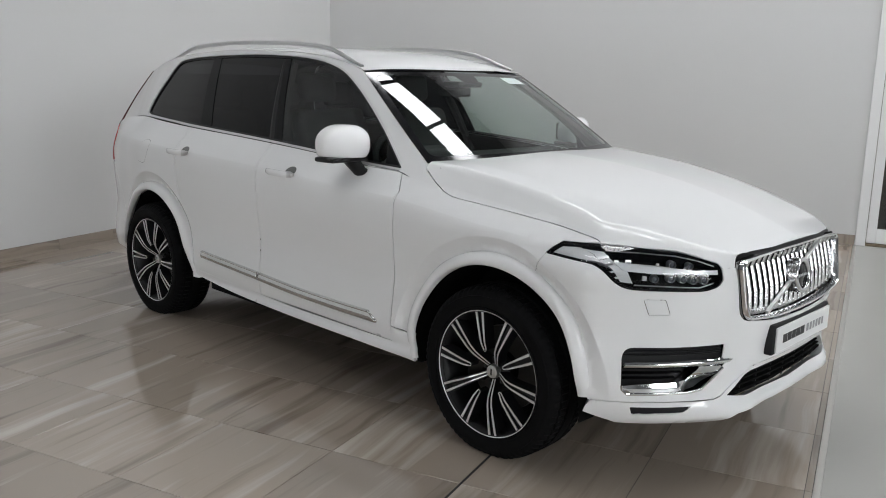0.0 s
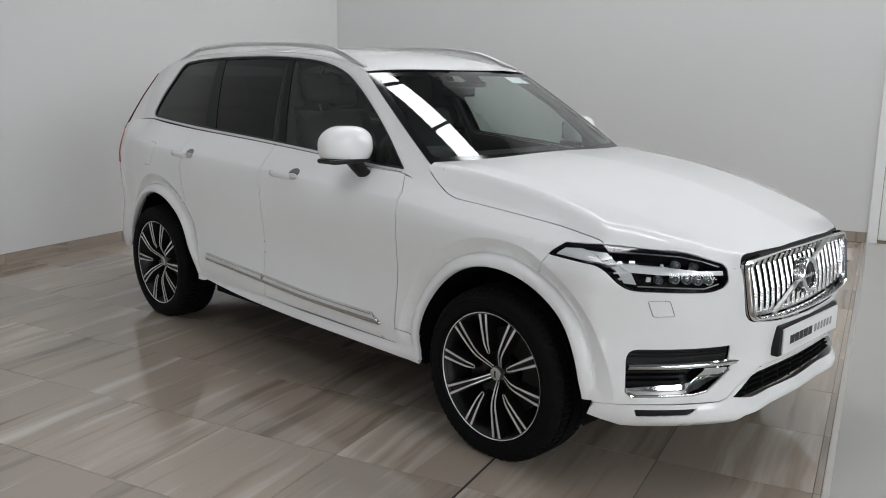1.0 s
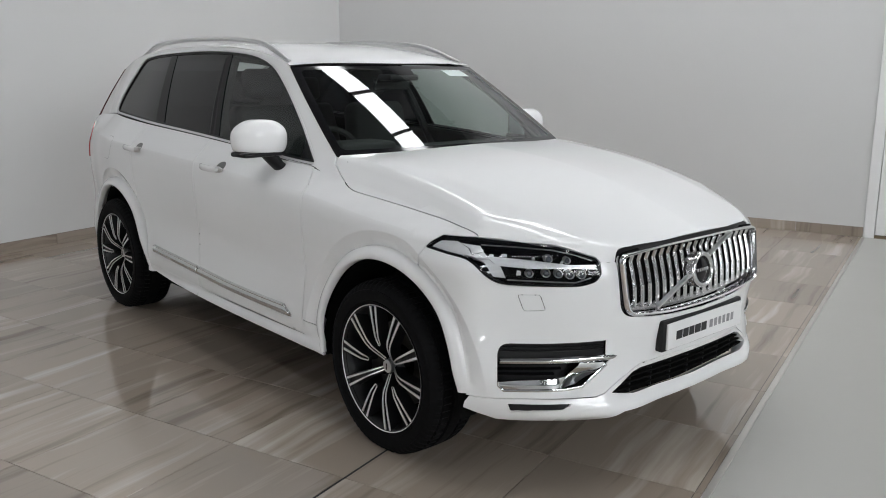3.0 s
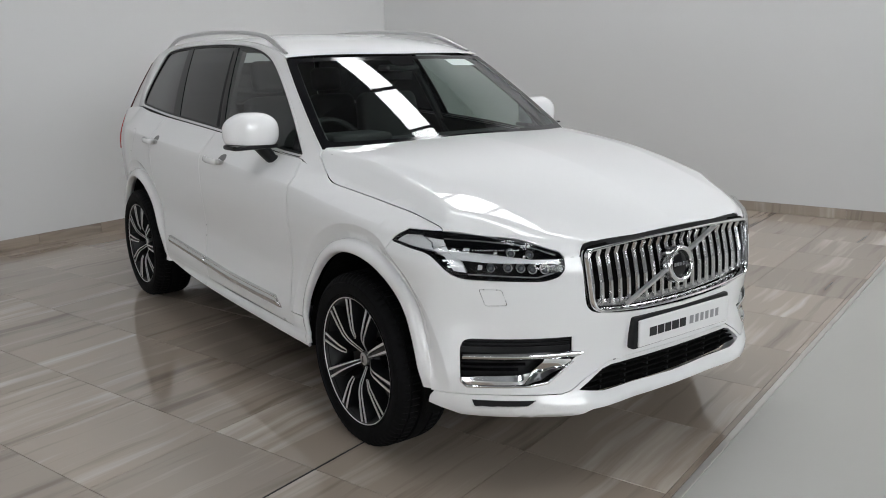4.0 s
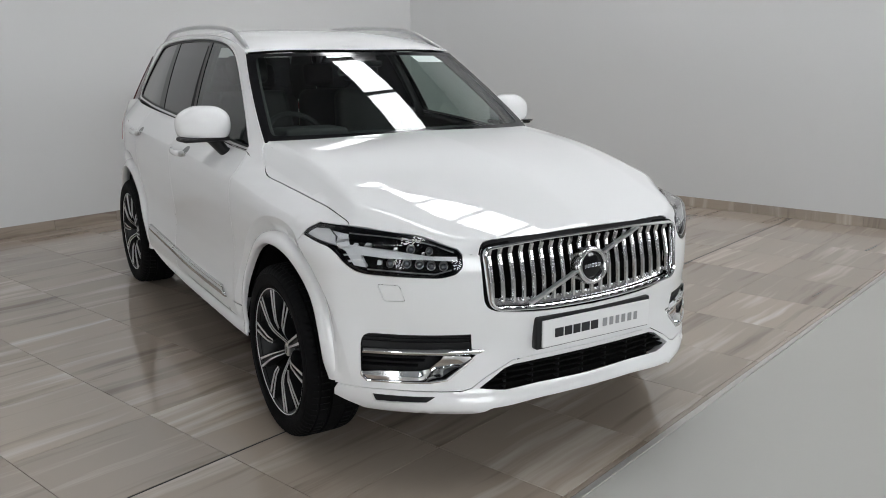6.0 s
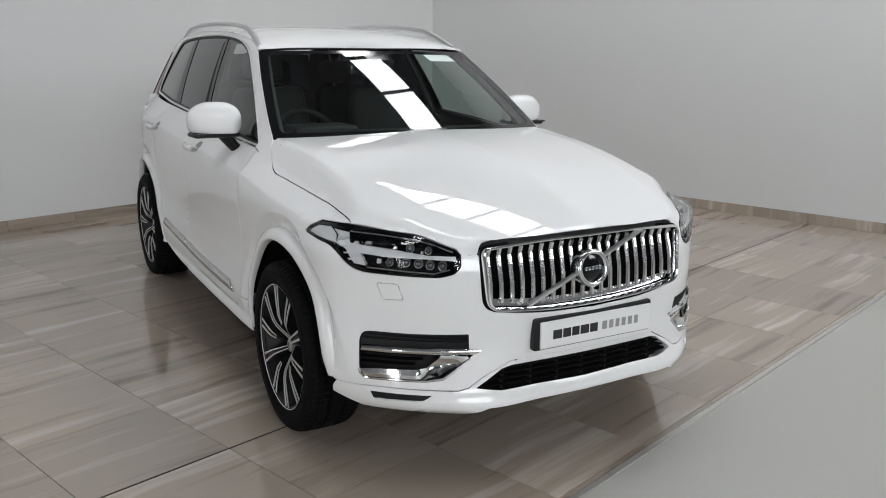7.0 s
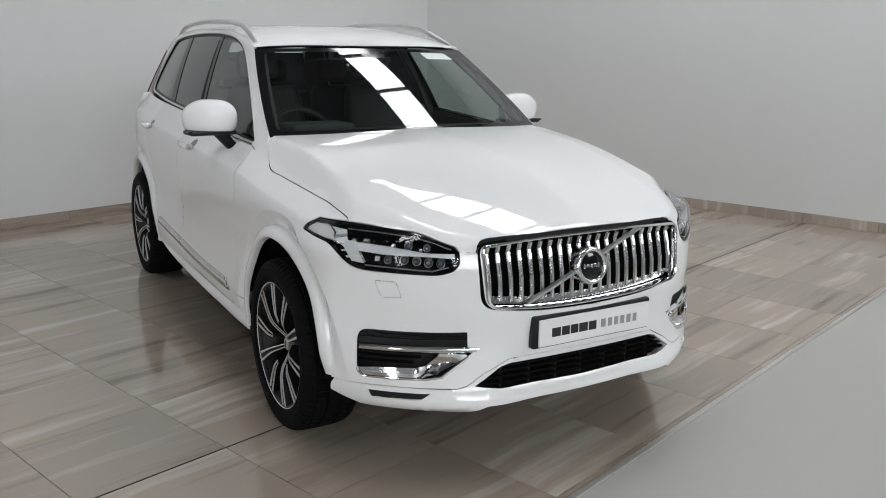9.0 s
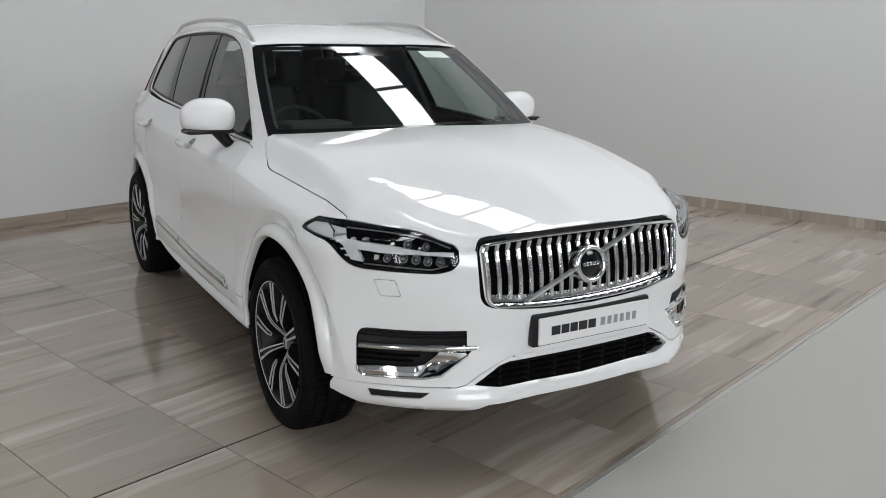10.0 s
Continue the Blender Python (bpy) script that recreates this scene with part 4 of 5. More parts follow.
def build_lamp(side):
    flip = lambda poly: np.array([(side * a, b) for a, b in poly])
    lamp = panel("headlight", shifted(body, 0.06), flip(inset(LAMP, -0.006)), DARK, car, "wedge-shaped headlamp with a light grey hammer-shaped daylight bar", step=0.03, thick=0)
    body_in = lambda d: shifted(body, d)
    panel("lens", body, flip(inset(LAMP, 0.001)), LENS, lamp, "clear headlamp cover", step=0.02, thick=0)
    panel("lamp_rim", body_in(0.001), flip(LAMP), PILLAR, lamp, "gloss black rim", holes=[flip(inset(LAMP, 0.0060))], step=0.012, thick=0.055)
    panel("tip_reflector", body_in(0.009), flip([(1.2612, 0.9202), (1.2344, 0.9509), (1.1676, 0.9543), (1.0767, 0.9376), (1.0177, 0.9119), (1.0524, 0.9177)]), TIPGREY, lamp, "pale grey side reflector", step=0.012, thick=0.01)
    panel("daylight_stem", body_in(0.014), flip([(1.1501, 0.9533), (1.0129, 0.9483), (0.9626, 0.9158), (0.9218, 0.8776), (0.9020, 0.8323), (0.9489, 0.8386), (0.9833, 0.8942), (1.0725, 0.9404)]), DRL, lamp, "light grey daylight bar stem", step=0.012, thick=0.02)
    for k, (a, z) in enumerate(((1.0232, 0.9275), (0.9917, 0.9066), (0.9670, 0.8781), (0.9476, 0.8542))):
        panel("stem_rib", body_in(0.010), flip([(a + 0.026, z + 0.004), (a - 0.030, z + 0.010), (a - 0.034, z + 0.004), (a + 0.020, z - 0.003)]), SATIN, lamp, step=0.02, thick=0.006)
    panel("daylight_bar", body_in(0.008), flip([(0.9766, 0.9176), (0.7954, 0.9008), (0.6660, 0.8820), (0.5640, 0.8790), (0.5630, 0.8650), (0.6720, 0.8710), (0.8273, 0.8723), (0.9350, 0.8827)]), DRL, lamp, "light grey daylight bar", step=0.012, thick=0.03)
    panel("bar_edge", body_in(0.006), flip([(0.9724, 0.9181), (0.7954, 0.9033), (0.6660, 0.8845), (0.5640, 0.8815), (0.5640, 0.8790), (0.6660, 0.8820), (0.7954, 0.9008), (0.9726, 0.9161)]), SATIN, lamp, "bright upper edge of the daylight bar", step=0.012, thick=0.004)
    for line in ([(1.0074, 0.9490), (0.8687, 0.9436), (0.7220, 0.9360), (0.6390, 0.9210), (0.5760, 0.8980)], [(0.8976, 0.8270), (0.7834, 0.8238), (0.6440, 0.8180), (0.5850, 0.8340)]):
        path = [body_in(0.010)(side * a, z) for a, z in dense(line, 0.02, False)]
        sweep("lamp_trim", [tuple(p) for p in path], oval(0.0022, 0.0026, 6), SATIN, lamp, "thin bright inner trim line")
    # stepped reflectors as glints over the bar; pale patch under it paints a reflection
    for a, z, w_, h_, m in ((0.9563, 0.9287, 0.020, 0.008, SATIN), (0.9087, 0.9300, 0.024, 0.007, SATIN), (0.8000, 0.9200, 0.014, 0.008, SATIN), (0.6900, 0.9075, 0.012, 0.005, SATIN), (0.8560, 0.8530, 0.018, 0.020, DRL)):
        panel("reflector_glint", body_in(0.024), flip([(a + w_ / 2, z - h_ / 2), (a + w_ * 0.35, z + h_ / 2), (a - w_ / 2, z + h_ * 0.4), (a - w_ * 0.4, z - h_ * 0.45)]), m, lamp, step=0.006, thick=0.012)
    for a, z, r in ((0.7521, 0.8540, 0.0135), (0.7040, 0.8520, 0.0135), (0.6600, 0.8470, 0.0135), (0.6140, 0.8460, 0.0135), (0.7401, 0.9200, 0.013), (0.6680, 0.9130, 0.011), (0.8160, 0.8504, 0.012)):
        p = body_in(0.028)(side * a, z)
        yaw = 90 + side * 32
        ring = lathe("projector", [(r, -0.006), (r * 1.12, -0.007), (r * 1.2, -0.002), (r * 1.2, 0.02), (r * 0.98, 0.02), (r * 0.94, 0.0)], SATIN, lamp, 24, "small round lamp projector")
        lens = lathe("projector_lens", [(0, -r * 0.5), (r * 0.5, -r * 0.42), (r * 0.86, -r * 0.12), (r * 0.95, 0.004), (0, 0.006)], PROJECTOR, lamp, 20, "clear bulging projector lens")
        for ob in (ring, lens):
            ob.matrix_basis = pose(*[float(c) for c in p], 0, 0, yaw)
    return lamp


def build_hood():
    side = []
    for x in np.linspace(-0.53, 0.518, 60):
        p = body(s_x(x), float(SEAM(x)) + 0.0005)
        a = float(p[1])
        xr, xf = float(HOOD_REAR_X(a)), float(HOOD_FRONT_X(a))
        t = min(max((float(p[0]) - xr) / (xf - xr), 0.0), 0.999)
        side.append((a, 1 - (1 - t) ** (1 / 1.5)))
    y0, y1 = side[0][0], side[-1][0]
    rear = [(y, 0.0) for y in np.linspace(-y0 + 0.004, y0 - 0.004, 40)]
    lip = sorted({round(q, 4) for q in list(np.linspace(0, y1 - 0.004, 40)) + list(np.linspace(0.45, 0.49, 14))})
    front = [(y, 1.0) for y in lip[::-1]] + [(-y, 1.0) for y in lip[1:]]
    bonnet = panel("bonnet", hood_skin, rear + side + front + [(-a, v) for a, v in reversed(side)], PAINT, car, "white painted bonnet with soft creases", step=0.022, thick=0.02, hub=(0, 0, 0))
    return bonnet


def build_side(side):
    skin, cab = side_skin(side), cabin(side)
    g = 0.0026
    (fx, fz), (rx, rz) = ARCHES
    fr = [(x, float(SEAM(x)) - g) for x in np.linspace(0.512, -0.42, 40)]
    ridge = pchip([-0.60, -0.83, -1.30, -1.84, -2.38], [0.358, 0.357, 0.358, 0.376, 0.392])
    arch_f = arc(fx, fz, 0.505, 66.5, 180, 30)
    fender = [(-0.584 + g, 0.434)] + [(-0.586 + g, 0.60), (-0.588 + g, 0.957), (-0.600 + g, 1.058), (-0.664 + g, 1.128)] + [(-0.60, 1.118)] + fr[::-1] + [(0.502, 0.9652), (0.42, 0.9648), (float(_px[np.searchsorted(_ps, 1.247)]), 0.9632), (0.2765, 0.9185), (0.2765, 0.913), (0.2595, 0.885), (0.2325, 0.850)] + arch_f[:-4] + [(-0.475, 0.418), (-0.50, 0.421)]
    crease_f = [[(x, 0.80 + q * (float(BELT(x)) - 0.80) / 0.38) for x in np.linspace(0.16, -0.58, 50)] for q in (0.262, 0.2645, 0.267, 0.2695, 0.272)]
    panel("fender", skin, fender, PAINT, car, "white front wing", step=0.025, thick=0.004, lines=crease_f + [arc(fx, fz, 0.574, 5, 178, 60), arc(fx, fz, 0.580, 5, 178, 60)])
    crease = lambda a, b: [[(x, 0.80 + q * (float(BELT(x)) - 0.80) / 0.38) for x in np.linspace(a, b, 60)] for q in (0.262, 0.2645, 0.267, 0.2695, 0.272)]
    bt = lambda a, b, n: [(x, float(BELT(x)) - 0.003) for x in np.linspace(a, b, n)]
    sill = lambda x: float(ridge(x))
    door_f = [(-0.582 - g, sill(-0.58)), (-0.586 - g, 0.60), (-0.588 - g, 0.957), (-0.600 - g, 1.058), (-0.666 - g, 1.131)] + bt(-0.70, -1.73, 18) + [(-1.712, 1.05), (-1.70, 0.95), (-1.672, 0.50), (-1.668, sill(-1.67))]
    fd = panel("front_door", skin, door_f, PAINT, car, "white front door", step=0.03, thick=0.004, lines=crease(-0.62, -1.70))
    door_r = [(-1.673, sill(-1.67)), (-1.677, 0.50), (-1.705, 0.95), (-1.717, 1.05), (-1.735, float(BELT(-1.735)) - 0.003)] + bt(-1.76, -2.622, 14) + [(-2.62, 1.10), (-2.595, 0.95), (-2.555, 0.80)] + arc(rx, rz, 0.512, 48, 8, 12) + [(-2.452, 0.40), (-2.43, 0.393)]
    rd = panel("rear_door", skin, door_r, PAINT, car, "white rear door", step=0.03, thick=0.004, lines=crease(-1.72, -2.60) + [arc(rx, rz, 0.574, 5, 178, 60), arc(rx, rz, 0.580, 5, 178, 60)])
    # quarter panel keeps clear of the rear door's edge
    quarter = arc(rx, rz, 0.503, 46, 178, 36) + [(-3.475, 0.50), (-3.60, 0.70), (-3.735, 0.93), (-3.785, 1.15), (-3.802, 1.198)] + bt(-3.79, -2.626, 26) + [(-2.626, 1.10), (-2.600, 0.95), (-2.562, 0.80), (-2.59, 0.72)]
    panel("quarter_panel", skin, quarter, PAINT, car, "white rear quarter panel", step=0.025, thick=0.004, lines=crease(-2.64, -3.70) + [arc(rx, rz, 0.574, 5, 178, 60), arc(rx, rz, 0.580, 5, 178, 60)])
    if side < 0:
        flap = rounded([(-2.965, 1.137), (-3.085, 1.142), (-3.175, 0.992), (-3.035, 0.985)], 0.045, 6)
        panel("fuel_flap", skin, inset(flap, 0.0008), PAINT, car, "white fuel filler flap", step=0.025, thick=0, lift=0.0015)
        panel("flap_seam", skin, inset(flap, -0.0008), DARK, car, "dark flap seam", holes=[inset(flap, 0.0008)], step=0.02, thick=0, lift=0.0008)
    # rocker below the doors
    base = pchip([-0.40, -0.46, -0.80, -1.25, -1.80, -2.40], [0.288, 0.300, 0.304, 0.308, 0.322, 0.356])
    top = lambda x: sill(x) - 0.0022
    rocker = [(-0.452, 0.405), (-0.50, 0.4165), (-0.582, 0.429)] + [(x, top(x)) for x in np.linspace(-0.586, -2.41, 24)] + [(-2.435, 0.372)] + [(x, float(base(x))) for x in np.linspace(-2.40, -0.425, 30)]
    panel("sill", skin, rocker, PAINT, car, "white door sill", step=0.02, thick=0.12)
    # dark shell behind the seams
    shell = [(-0.52, 0.36)] + [(x, float(BELT(x)) - 0.02) for x in np.linspace(-0.50, -3.55, 40)] + [(-3.45, 0.50)] + arc(rx, rz, 0.51, 165, 8, 24) + [(-2.40, 0.36)]
    panel("inner_shell", shifted(skin, 0.016), shell, DARK, car, "black inner shell", step=0.08, thick=0)
    # wheel arch mouldings and liners; the rear one flares out behind the wheel
    haunch = lambda x: 0.032 * float(smoothstep(3.02, 3.38, -x))
    for (cx, cz), lo, hi in ((ARCHES[0], 1.5, 186), (ARCHES[1], -2, 176)):
        prof = [(0.5135, -0.006), (0.5130, 0.008), (0.511, 0.024), (0.504, 0.036), (0.484, 0.047), (0.468, 0.0520), (0.461, 0.049), (0.457, 0.037), (0.456, 0.019)]
        v, f, m = [], [], len(prof)
        angs = np.linspace(lo, hi, 64)
        for a in angs:
            ca, sa = math.cos(radians(a)), math.sin(radians(a))
            for r, o in prof:
                k = 1.0
                r *= float(arch_scale(cx, a))
                if cx > -1:
                    r -= 0.030 * float(smoothstep(166, 188, a))
                else:
                    r += 0.10 * float(smoothstep(26, -6, a)) ** 1.5
                x, z = cx + r * ca, cz + r * sa * k
                p = skin(np.array([x]), np.array([z]))[0]
                o *= 0.50 + 0.50 * float(smoothstep(0.38, 0.66, z)) if o > 0 else 1.0
                if cx > -1 and o > 0:
                    o *= 1 - 0.36 * float(smoothstep(-110, -40, -a))
                if cx < -1 and (o > 0 or r < 0.5):
                    o += haunch(x) * (1.0 if r < 0.5 else float(smoothstep(0.0, 0.02, o)))
                v.append((p[0], p[1] + side * (o - 0.022 * (1 - float(smoothstep(0.35, 0.47, z)))), p[2]))
        for i in range(len(angs) - 1):
            f += [(i * m + j, i * m + j + 1, (i + 1) * m + j + 1, (i + 1) * m + j) for j in range(m - 1)]
        if side > 0:
            f = [q[::-1] for q in f]
        part("arch_moulding", v, [q[::-1] for q in f], PAINT, car, "white wheel arch moulding", smooth=True)
        v, f = [], []
        for a in np.linspace(-14 if cx > -1 else -6, 188 if cx > -1 else 174, 44):
            ca, sa = math.cos(radians(a)), math.sin(radians(a))
            r = 0.458 * float(arch_scale(cx, a)) - (0.030 * float(smoothstep(166, 188, a)) if cx > -1 else -0.10 * float(smoothstep(26, -6, a)) ** 1.5)
            y = abs(float(skin(np.array([cx + r * ca]), np.array([max(cz + r * sa, 0.30)]))[0][1])) - 0.004 + (haunch(cx + r * ca) if cx < -1 else 0.0)
            v += [(cx + q * ca, side * w, max(cz + q * sa, 0.24)) for q, w in ((r, y), (r + 0.004, 0.72), (r, 0.58), (0.02, 0.575))]
        for i in range(43):
            f += [(i * 4 + j, i * 4 + j + 1, i * 4 + 5 + j, i * 4 + 4 + j) for j in range(3)]
        part("arch_liner", v, f, DARK, car, "black wheel arch liner")
    # bright side mouldings
    mz = pchip([-0.67, -0.90, -1.23, -1.70, -2.29], [0.4495, 0.4495, 0.4535, 0.475, 0.501])
    for x0, x1 in ((-0.672, -1.664), (-1.682, -2.290)):
        prof = [(-1, 0.0), (-1, 0.009), (-0.9, 0.013), (-0.6, 0.0165), (-0.2, 0.018), (0.2, 0.0175), (0.45, 0.015), (0.58, 0.012), (0.66, 0.012), (0.74, 0.0155), (0.86, 0.017), (0.97, 0.0155), (1.0, 0.011), (1.0, 0.0)]
        v, f, m = [], [], len(prof)
        xs = x0 + (x1 - x0) * np.concatenate([[0, 0.003, 0.008, 0.016, 0.03, 0.045, 0.06], np.linspace(0.08, 0.985, 28), [0.992, 1.0]])
        for i, x in enumerate(xs):
            h = 0.0255 - 0.005 * (-x - 0.67) / 1.62
            front = x0 > -1
            for q, o in prof:
                xx = x
                if front:
                    xx = x - 0.055 * max(q + 0.35, 0) * max(0, 1 - (x0 - x) / 0.12) if q > -0.9 else x - 0.012
                if x1 < -2 and i == len(xs) - 1:
                    o = o * 0.5
                if front and i < 3:
                    o = o * (0.35, 0.7, 0.9)[i]
                p = skin(np.array([xx]), np.array([float(mz(xx)) + q * h]))[0]
                v.append((p[0], p[1] + side * o, p[2]))
        for i in range(len(xs) - 1):
            f += [(i * m + j, i * m + j + 1, (i + 1) * m + j + 1, (i + 1) * m + j) for j in range(m - 1)]
        f += [tuple(range(m))[::-1], tuple(range((len(xs) - 1) * m, len(xs) * m))]
        if side < 0:
            f = [q[::-1] for q in f]
        part("side_moulding", v, f, SILL_METAL, car, "satin metal side moulding with a bright upper lip", smooth=True)
    # door handles
    for x, z, nm in ((-1.378, 1.066, fd), (-2.468, 1.095, rd)):
        xs = np.linspace(x, x - 0.215, 12)
        bow = [0.020, 0.034, 0.040, 0.042, 0.043, 0.043, 0.043, 0.042, 0.040, 0.036, 0.028, 0.012]
        path = [skin(np.array([q]), np.array([z + 0.02 * (x - q)]))[0] + np.array([0, side * o, 0]) for q, o in zip(xs, bow)]
        sweep("door_handle", path, oval(0.010, 0.017, 10), PAINT, nm, "white pull handle", sizes=[0.75, 0.95, 1, 1, 1, 1, 1, 1, 1, 0.98, 0.9, 0.6])
        cap = [path[0] + np.array([0.024, side * 0.004 - side * 0.008, 0]), path[0] + np.array([0.012, side * 0.001, 0]), path[0], path[1] + np.array([0.008, 0, 0])]
        sweep("handle_cap", cap, oval(0.0105, 0.0175, 10), SATIN, nm, "grey handle end cap", sizes=[0.5, 0.85, 0.98, 1.02])
        # flat grey oval on the door paints in the shade of the handle recess
        panel("handle_cup_shade", skin, [(x - 0.036 + 0.042 * math.cos(t), z + 0.011 + 0.024 * math.sin(t)) for t in np.linspace(0, 2 * math.pi, 24, endpoint=False)], RECESS_SHADE, nm, "flat grey patch standing in for a shaded handle recess", step=0.02, thick=0, lift=0.0012)
    # cabin side: painted frame, bright surround, rubber and panes
    edge = [(x, float(SEAM(x)) - g) for x in np.linspace(-0.42, -0.535, 12)] + [tuple(screen(1, v)[[0, 2]]) for v in np.linspace(0.0, 1.0, 15)] + [(x, float(ROOF_EDGE(x))) for x in np.linspace(-1.19, -3.40, 30)] + [(-3.50, 1.60), (-3.56, 1.578), (-3.63, 1.502), (-3.70, 1.42), (-3.77, 1.312), (-3.83, 1.212)] + [(x, float(BELT(x))) for x in np.linspace(-3.80, -0.70, 40)] + [(-0.66, 1.134), (-0.60, 1.118)]
    outer = inset(DLO, -0.011)
    panel("cabin_frame", shoulder(side), edge, PAINT, car, "white pillars and roof frame", holes=[outer], step=0.03, thick=0.02)
    lining = [(-0.62, 1.14)] + [tuple(screen(1, v)[[0, 2]] + np.array([-0.02, -0.01])) for v in np.linspace(0.02, 0.97, 12)] + [(x, float(ROOF_EDGE(x)) - 0.012) for x in np.linspace(-1.2, -3.38, 24)] + [(-3.50, 1.58), (-3.68, 1.42), (-3.78, 1.23)] + [(x, float(BELT(x)) - 0.02) for x in np.linspace(-3.74, -0.70, 24)]
    panel("pillar_lining", shifted(cab, 0.026), lining, LINER, car, "dark cloth pillar lining", holes=[inset(DLO, -0.004)], step=0.05, thick=0)
    panel("window_surround", cab, outer, SURROUND, car, "bright metal window surround", holes=[inset(DLO, -0.001)], step=0.012, thick=0.012, lift=0.004)
    rub = panel("window_rubber", cab, inset(DLO, -0.0012), BLACK, car, "black window rubber", holes=[inset(DLO, 0.010)], step=0.012, thick=0.02, lift=-0.002)
    pane = inset(DLO, 0.009)
    b1, b2 = ((-1.66, 1.20), (-1.832, 1.66)), ((-1.71, 1.20), (-1.885, 1.66))
    c1, c2 = ((-2.42, 1.24), (-2.585, 1.66)), ((-2.555, 1.24), (-2.675, 1.66))
    glass = shifted(cab, 0.008)
    ahead = lambda poly, ln: clip(poly, ln[1], ln[0])
    behind = lambda poly, ln: clip(poly, ln[0], ln[1])
    if len(ahead(pane, b1)) < 3 or ahead(pane, b1)[:, 0].max() < -1.2:
        ahead, behind = behind, ahead
    for nm, poly, m, lb in (("side_window", ahead(pane, b1), SIDEGLASS, "lightly tinted front door window"), ("side_window", ahead(behind(pane, b2), c1), PRIVACY, "dark privacy glass rear door window"), ("quarter_window", behind(pane, c2), PRIVACY, "dark privacy glass quarter window")):
        w = panel(nm, glass, poly, m, car, lb, step=0.05, thick=0)
    for a, b in ((b1, b2), (c1, c2)):
        panel("window_pillar", shifted(cab, 0.005), behind(ahead(pane, b), a), PILLAR, car, "gloss black window pillar", step=0.05, thick=0.01)
    # mirror triangle at the foot of the front pillar
    tri = np.array([q for q in pane if q[0] > -0.82])
    if len(tri) > 2:
        panel("window_pillar", shifted(cab, 0.003), tri, PILLAR, car, "black corner cover", step=0.03, thick=0.01)
    build_mirror(side)
    # tail lamp: broad foot on the tail, thin strip up the rear pillar
    foot = [(-3.757, 0.945), (-3.757, 1.05), (-3.752, 1.10), (-3.757, 1.14), (-3.779, 1.178), (-3.795, 1.197), (-3.83, 1.194), (-3.85, 1.15), (-3.865, 1.0), (-3.855, 0.955)]
    tail = panel("tail_lamp", skin, foot, RED, car, "tall red tail lamp", step=0.03, thick=0.02, lift=0.006)
    path = [(x, side * (abs(float(shoulder(side)(np.array(x), np.array(z))[1])) + 0.002), z) for x, z in ((-3.842, 1.190), (-3.83, 1.212), (-3.772, 1.312), (-3.702, 1.42), (-3.632, 1.502), (-3.562, 1.578))]
    sweep("tail_strip", path, oval(0.010, 0.008, 8), DARKRED, tail, "thin red strip up the pillar", sizes=[1.4, 1.1, 0.8, 0.65, 0.55, 0.35])


def build_mirror(side):
    bm = bmesh.new()
    bmesh.ops.create_uvsphere(bm, u_segments=40, v_segments=24, radius=1.0)
    power = lambda c, e: math.copysign(abs(c) ** e, c)
    for v in bm.verts:
        x, y, z = v.co
        ring = math.hypot(x, y)
        k = power(ring, 0.62)
        cx, cy = (x / ring, y / ring) if ring > 1e-6 else (0, 0)
        x, y, z = 0.088 * k * power(cx, 0.70), 0.128 * k * power(cy, 0.66), 0.092 * power(z, 0.80)
        out = -y / 0.131
        z = max(z, -0.062 + 0.006 * out)
        if z > 0:
            z *= 1 - 0.20 * float(smoothstep(0.1, 1.0, out)) - 0.08 * float(smoothstep(0.3, 1.0, -out))
        v.co = (x * (1 - 0.25 * float(smoothstep(0.0, 1.0, out))) - 0.02 * out, y, z)
    if side > 0:
        for v in bm.verts:
            v.co.y = -v.co.y
        bmesh.ops.reverse_faces(bm, faces=bm.faces)
    cap = bm_part("door_mirror", bm, PAINT, car, "white door mirror on a black foot", smooth=True)
    cap.matrix_basis = pose(-0.955, side * 0.930, 1.254, 0, 0, -side * 4)
    base = box("mirror_base", (-0.068, -0.118, -0.084), (0.066, 0.118, -0.060), BLACK, cap, "black mirror underside", 0.011, 2)
    box("repeater", (0.030, -0.128 if side < 0 else 0.05, -0.070), (0.072, -0.05 if side < 0 else 0.128, -0.060), GLOSS, cap, "dark turn repeater", 0.004)
    box("mirror_pane", (-0.076, -0.09, -0.050), (-0.070, 0.09, 0.050), GLOSS, cap, "mirror glass", 0.002)
    sweep("mirror_foot", [(0.008, side * 0.045 * -1 + 0.0, -0.07), (0.018, -side * 0.068, -0.105), (0.030, -side * 0.095, -0.142), (0.034, -side * 0.135, -0.15)], oval(0.046, 0.030, 12), BLACK, cap, "black mirror foot", up=(0, -side, 0.6), sizes=[1.15, 1.0, 0.9, 0.8])


